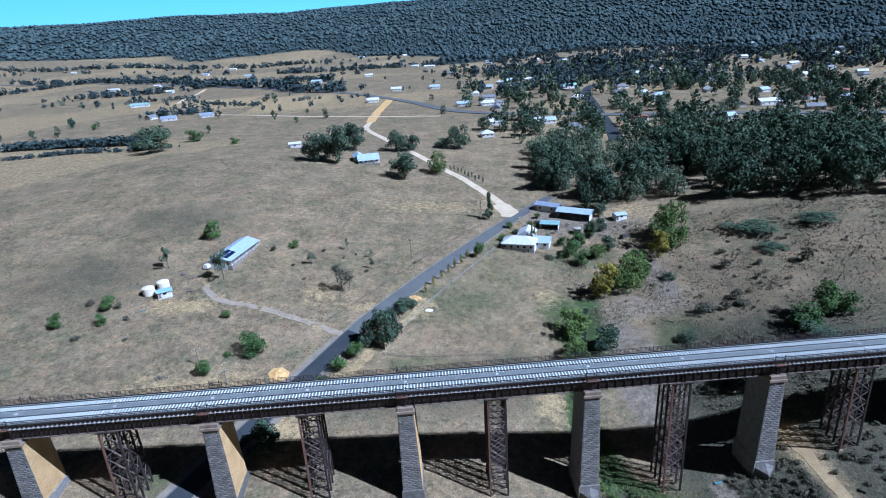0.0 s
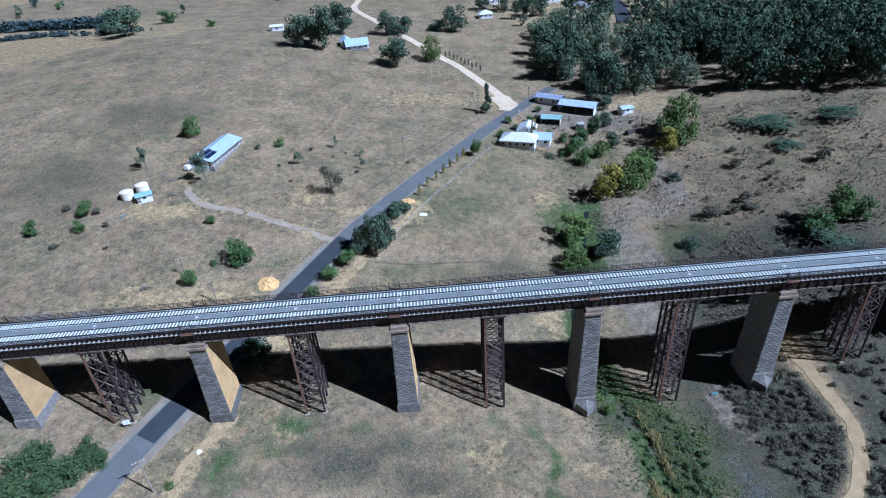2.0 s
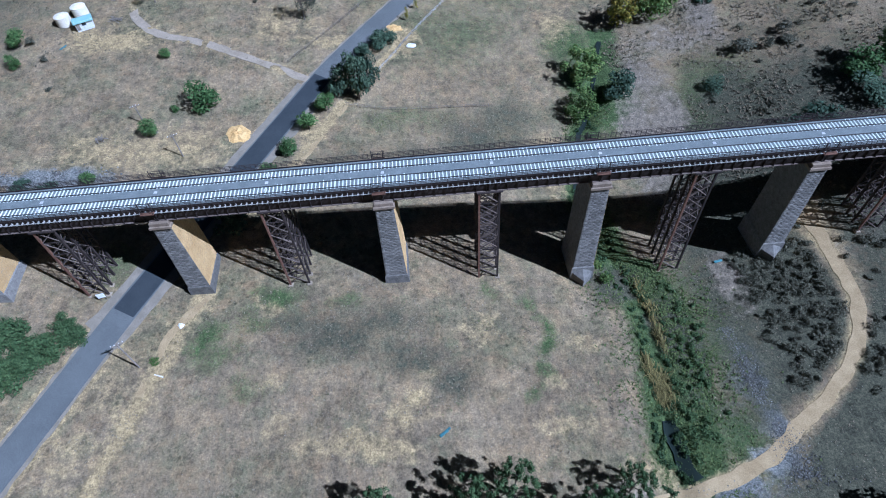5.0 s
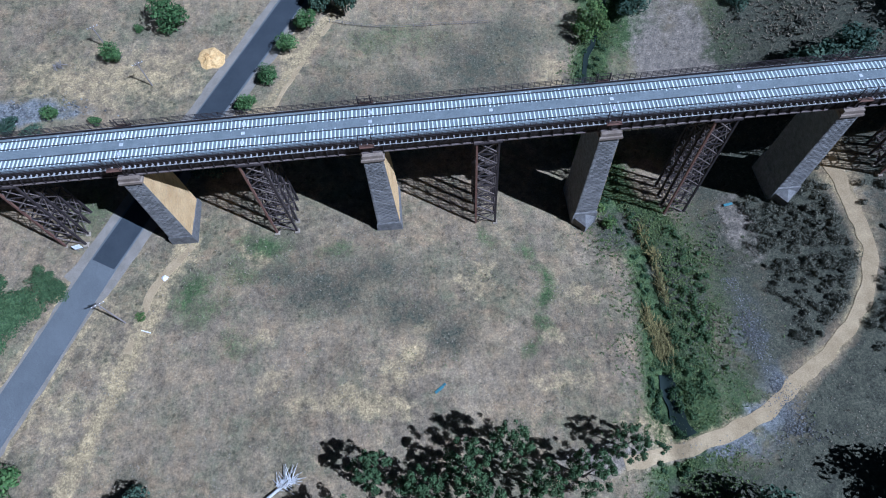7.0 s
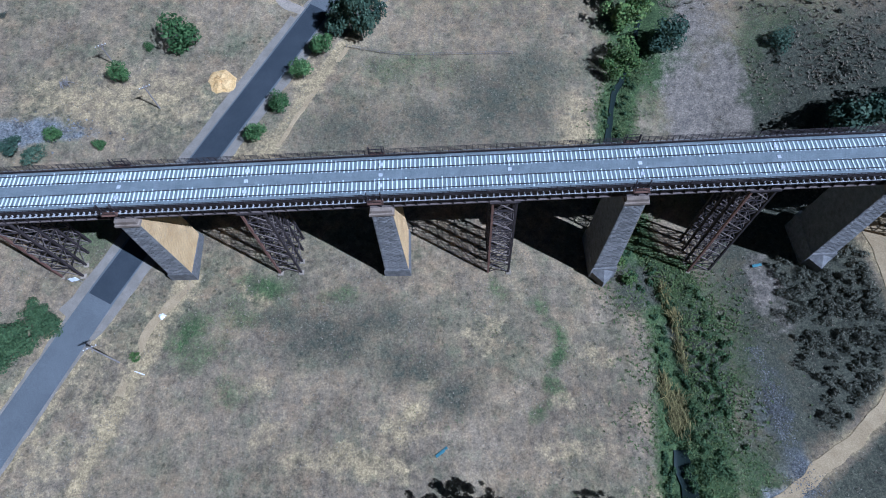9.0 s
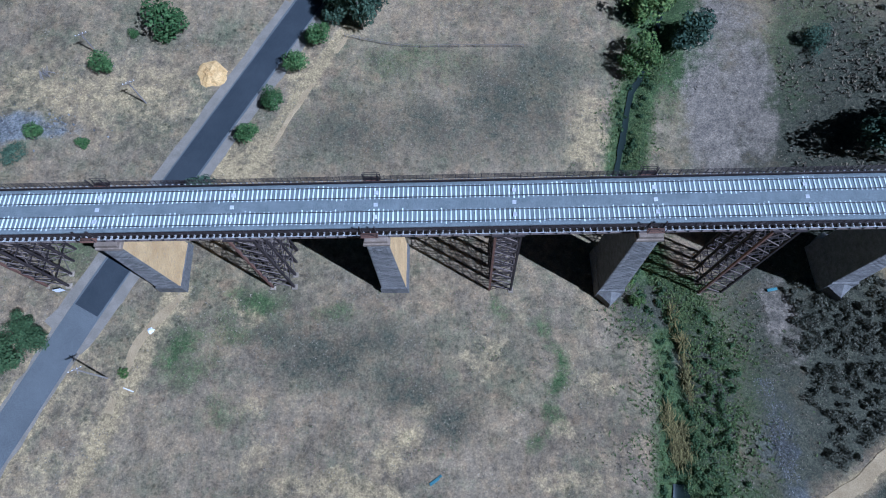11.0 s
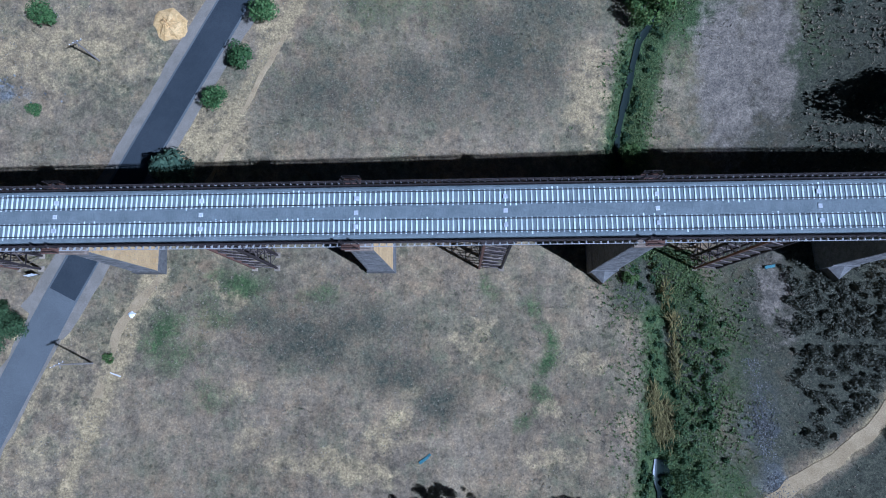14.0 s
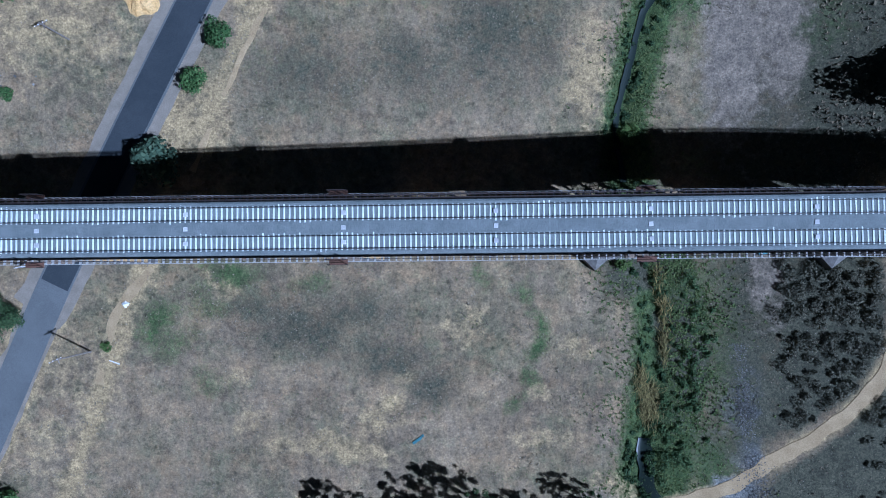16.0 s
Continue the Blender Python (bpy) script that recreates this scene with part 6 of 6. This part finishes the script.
for x, y, a in ((70.5, -3.5, 10), (7.0, -37.0, 35), (-90.0, 75.0, 60)):
    z = land(x, y)
    t = thing("plastic_scrap", "faded blue plastic scrap on the ground", "scrap", (x, y, z + 0.05), a)
    part("sheet", Shape().bevel_box(-1.0, -0.3, -0.05, 0.9, 0.25, 0.12, 0.04), M_BLUE, t)
    part("torn_end", Shape().bevel_box(0.92, -0.15, -0.05, 1.5, 0.3, 0.08, 0.03), M_BLUE, t)


# ---- ground growth ----
M_TUFT = foliage("dry_grass_tufts", (0.13, 0.11, 0.075), (0.24, 0.20, 0.14), (0.38, 0.32, 0.22))
M_TUFTG = foliage("green_grass_tufts", (0.07, 0.105, 0.035), (0.115, 0.155, 0.05), (0.19, 0.205, 0.085))
M_ROCK = foliage("grey_rubble", (0.088, 0.085, 0.078), (0.16, 0.155, 0.143), (0.29, 0.28, 0.255))


def tufts(name, label, count, where, size, material, category="grass", blades=4):
    """Small leaning blades strewn over the ground."""
    v, f = [], []
    n = 0
    while n < count:
        x, y = where()
        if x is None:
            continue
        n += 1
        s, z = size * rnd.uniform(0.5, 1.5), land(x, y)
        for _ in range(blades):
            a = rnd.uniform(0, 6.28)
            c, d = math.cos(a), math.sin(a)
            lean = rnd.uniform(0.3, 1.0) * s
            i = len(v)
            v += [(x - d * s * 0.25, y + c * s * 0.25, z - 0.05), (x + d * s * 0.25, y - c * s * 0.25, z - 0.05), (x + c * lean, y + d * lean, z + s * rnd.uniform(0.25, 0.65))]
            f.append((i, i + 1, i + 2))
    return tagged(new(name, mesh_of(name, v, f, material)), label, category, kind="stuff")


def off_ways(x, y):
    return near_line(x, y, ROAD) > 4.2 and near_line(x, y, TRACK) > 1.9


def dry_place():
    x, y = rnd.uniform(-100, 110), rnd.uniform(-66, 95)
    if not off_ways(x, y) or abs(x - along(CREEK, y)) < 4 or noise.noise((x / 7, y / 7, 2.2)) < rnd.uniform(-0.5, 0.4):
        return None, None
    return x, y


def green_place():
    y = rnd.uniform(-62, 48)
    x = along(CREEK, y) + rnd.gauss(3.5 if y < 0 else 0.5, 5.5 if y < 0 else 2.6)
    if abs(x - along(CREEK, y)) < 0.9 or not off_ways(x, y):
        return None, None
    return x, y


def meadow_place():
    x, y = rnd.gauss(4, 20), rnd.choice((rnd.gauss(-16, 7), rnd.gauss(26, 14), rnd.gauss(-40, 8)))
    if not off_ways(x, y) or noise.noise((x / 5, y / 5, 6.2)) < 0.12:
        return None, None
    return x, y


tufts("dry_grass", "dry straw coloured grass tufts", 26000, dry_place, 0.28, M_TUFT)
tufts("creek_reeds", "green reeds and rank grass along the creek", 11000, green_place, 0.42, M_TUFTG, "reeds", 5)
def reed_bed(x0, y0, rx, ry, count, r):
    """Long dead reeds lying over along the stream."""
    v, f = [], []
    for _ in range(count):
        x, y = r.gauss(x0, rx), r.gauss(y0, ry)
        a = r.gauss(math.pi / 2, 0.45) + (math.pi if r.random() < 0.35 else 0)
        c, d, n, w, z = math.cos(a), math.sin(a), r.uniform(0.9, 2.3), r.uniform(0.04, 0.09), land(x, y)
        i = len(v)
        for q, h in ((0, 0.0), (0.35, 0.75), (0.75, 0.9), (1.0, 0.55)):
            k = w * (1 - 0.75 * q)
            v += [(x + c * q * n - d * k, y + d * q * n + c * k, z - 0.1 + h * n * 0.6), (x + c * q * n + d * k, y + d * q * n - c * k, z - 0.1 + h * n * 0.6)]
        f += [(i + 2 * j, i + 2 * j + 1, i + 2 * j + 3, i + 2 * j + 2) for j in range(3)]
    return tagged(new("dead_reed_bed", mesh_of("dead_reed_bed", v, f, M_REED)), "straw coloured dead reeds lying along the creek", "reeds", kind="stuff")


M_REED = foliage("dead_reed_straw", (0.10, 0.084, 0.028), (0.19, 0.158, 0.056), (0.33, 0.272, 0.10))
for x0, y0, rx, ry, count in ((51.6, -8.6, 0.3, 1.0, 90), (52.6, -14.0, 0.3, 1.3, 150), (52.4, -20.4, 0.3, 1.5, 130), (49.6, -31.0, 0.8, 1.7, 700), (48.0, -27.0, 0.4, 1.2, 160)):
    reed_bed(x0, y0, rx, ry, count, rnd)
tufts("meadow_grass", "sparse green grass tufts on the flat", 1500, meadow_place, 0.18, M_TUFTG)


def right_hill():
    x, y = rnd.uniform(62, 200), rnd.uniform(8, 150)
    if noise.noise((x / 9, y / 9, 4.4)) < rnd.uniform(-0.6, 0.5) or y > 165 - 0.25 * x or (y < 62 and x < 79):
        return None, None
    return x, y


def left_hill():
    x, y = rnd.uniform(-190, 40), rnd.uniform(62, 260)
    if near_line(x, y, ROAD) < 6 or x > 0.72 * (y - 62) - 25 or noise.noise((x / 12, y / 12, 7.4)) < rnd.uniform(-0.6, 0.5):
        return None, None
    return x, y


M_WEED = foliage("rough_dull_grass", (0.09, 0.082, 0.058), (0.16, 0.135, 0.09), (0.30, 0.24, 0.15))
tufts("hillside_grass", "rough dull grass on the scrubby hillside", 17000, right_hill, 0.6, M_WEED)
tufts("pasture_grass", "coarse dry grass on the pasture hill", 12000, left_hill, 0.5, M_WEED)


def rubble(name, label, count, where, size):
    v, f = [], []
    for _ in range(count):
        x, y = where()
        s, z = size * rnd.uniform(0.4, 1.5), land(x, y)
        i = len(v)
        for a, r, h in ((0, 1, 0), (1.6, 1, 0), (3.1, 1, 0), (4.7, 1, 0), (0.7, 0.55, 1), (2.4, 0.55, 1), (3.9, 0.55, 1), (5.5, 0.55, 1)):
            q = s * r * rnd.uniform(0.7, 1.2)
            v.append((x + math.cos(a) * q, y + math.sin(a) * q, z - 0.1 + h * s * rnd.uniform(0.6, 1.2)))
        f += [(i + 4, i + 5, i + 6, i + 7)] + [(i + k, i + (k + 1) % 4, i + 4 + (k + 1) % 4, i + 4 + k) for k in range(4)]
    return tagged(new(name, mesh_of(name, v, f, M_ROCK)), label, "rubble", kind="stuff")


def rip_rap():
    y = rnd.uniform(-50, -20)
    return (67.3 - 0.12 * (y + 38) + rnd.gauss(0, 0.85 + (0.6 if y < -42 else 0)), y)


rubble("creek_stones", "pale broken stones beside the dirt track", 3800, rip_rap, 0.16)
rubble("track_stones", "scattered pale stones along the dirt track", 420, lambda: (rnd.gauss(62, 7), rnd.gauss(-50.6, 0.9)), 0.16)
rubble("rubble_strip", "grey stony strip below the viaduct", 700, lambda: (rnd.gauss(-84, 9), rnd.gauss(28.5, 1.6)), 0.25)


def scrub(name, label, count, where, lo, hi, material):
    """Low twiggy bushes grown together, past counting."""
    v, f = [], []
    for _ in range(count):
        x, y = where()
        r = rnd.uniform(lo, hi)
        lobes = [((x + rnd.gauss(0, r * 0.4), y + rnd.gauss(0, r * 0.4), land(x, y) + r * 0.35), (r * 0.6, r * 0.6)) for _ in range(3)]
        a, b = leaves(lobes, int(110 + 60 * r), 0.17, rnd, 0.5)
        i = len(v)
        v += a
        f += [tuple(q + i for q in g) for g in b]
    return tagged(new(name, mesh_of(name, v, f, material)), label, "scrub", kind="stuff")


def bank_scrub():
    while True:
        x, y = rnd.gauss(82, 7), rnd.uniform(-34, -2)
        if near_line(x, y, TRACK) > 2.4 and 72 < x < 108:
            return x, y


def far_scrub():
    while True:
        x, y = rnd.uniform(86, 120), rnd.uniform(-70, 34)
        if near_line(x, y, TRACK) > 3:
            return x, y


scrub("bank_scrub", "dark thorny scrub covering the creek bank", 210, bank_scrub, 0.6, 1.4, L_SCRUB)
scrub("hillside_scrub", "dull scrub on the rough hillside", 330, far_scrub, 0.5, 1.3, L_SCRUB)
scrub("upper_scrub", "low dull scrub dotting the rough hillside", 240, lambda: (lambda p: p if p[0] else (110, 60))(right_hill()), 0.5, 1.5, L_SCRUB)
scrub("creek_scrub", "dark green growth on the creek bank", 64, lambda: (lambda y: (along(CREEK, y) + rnd.gauss(6, 2.6), y))(rnd.uniform(-46, -8)), 0.5, 1.4, L_THICKET)
scrub("stream_edge", "rank green growth at the water's edge", 150, lambda: (lambda y: (along(CREEK, y) + rnd.choice((-1, 1)) * rnd.uniform(0.8, 2.8), y))(rnd.uniform(-55, 50)), 0.4, 0.9, L_THICKET)
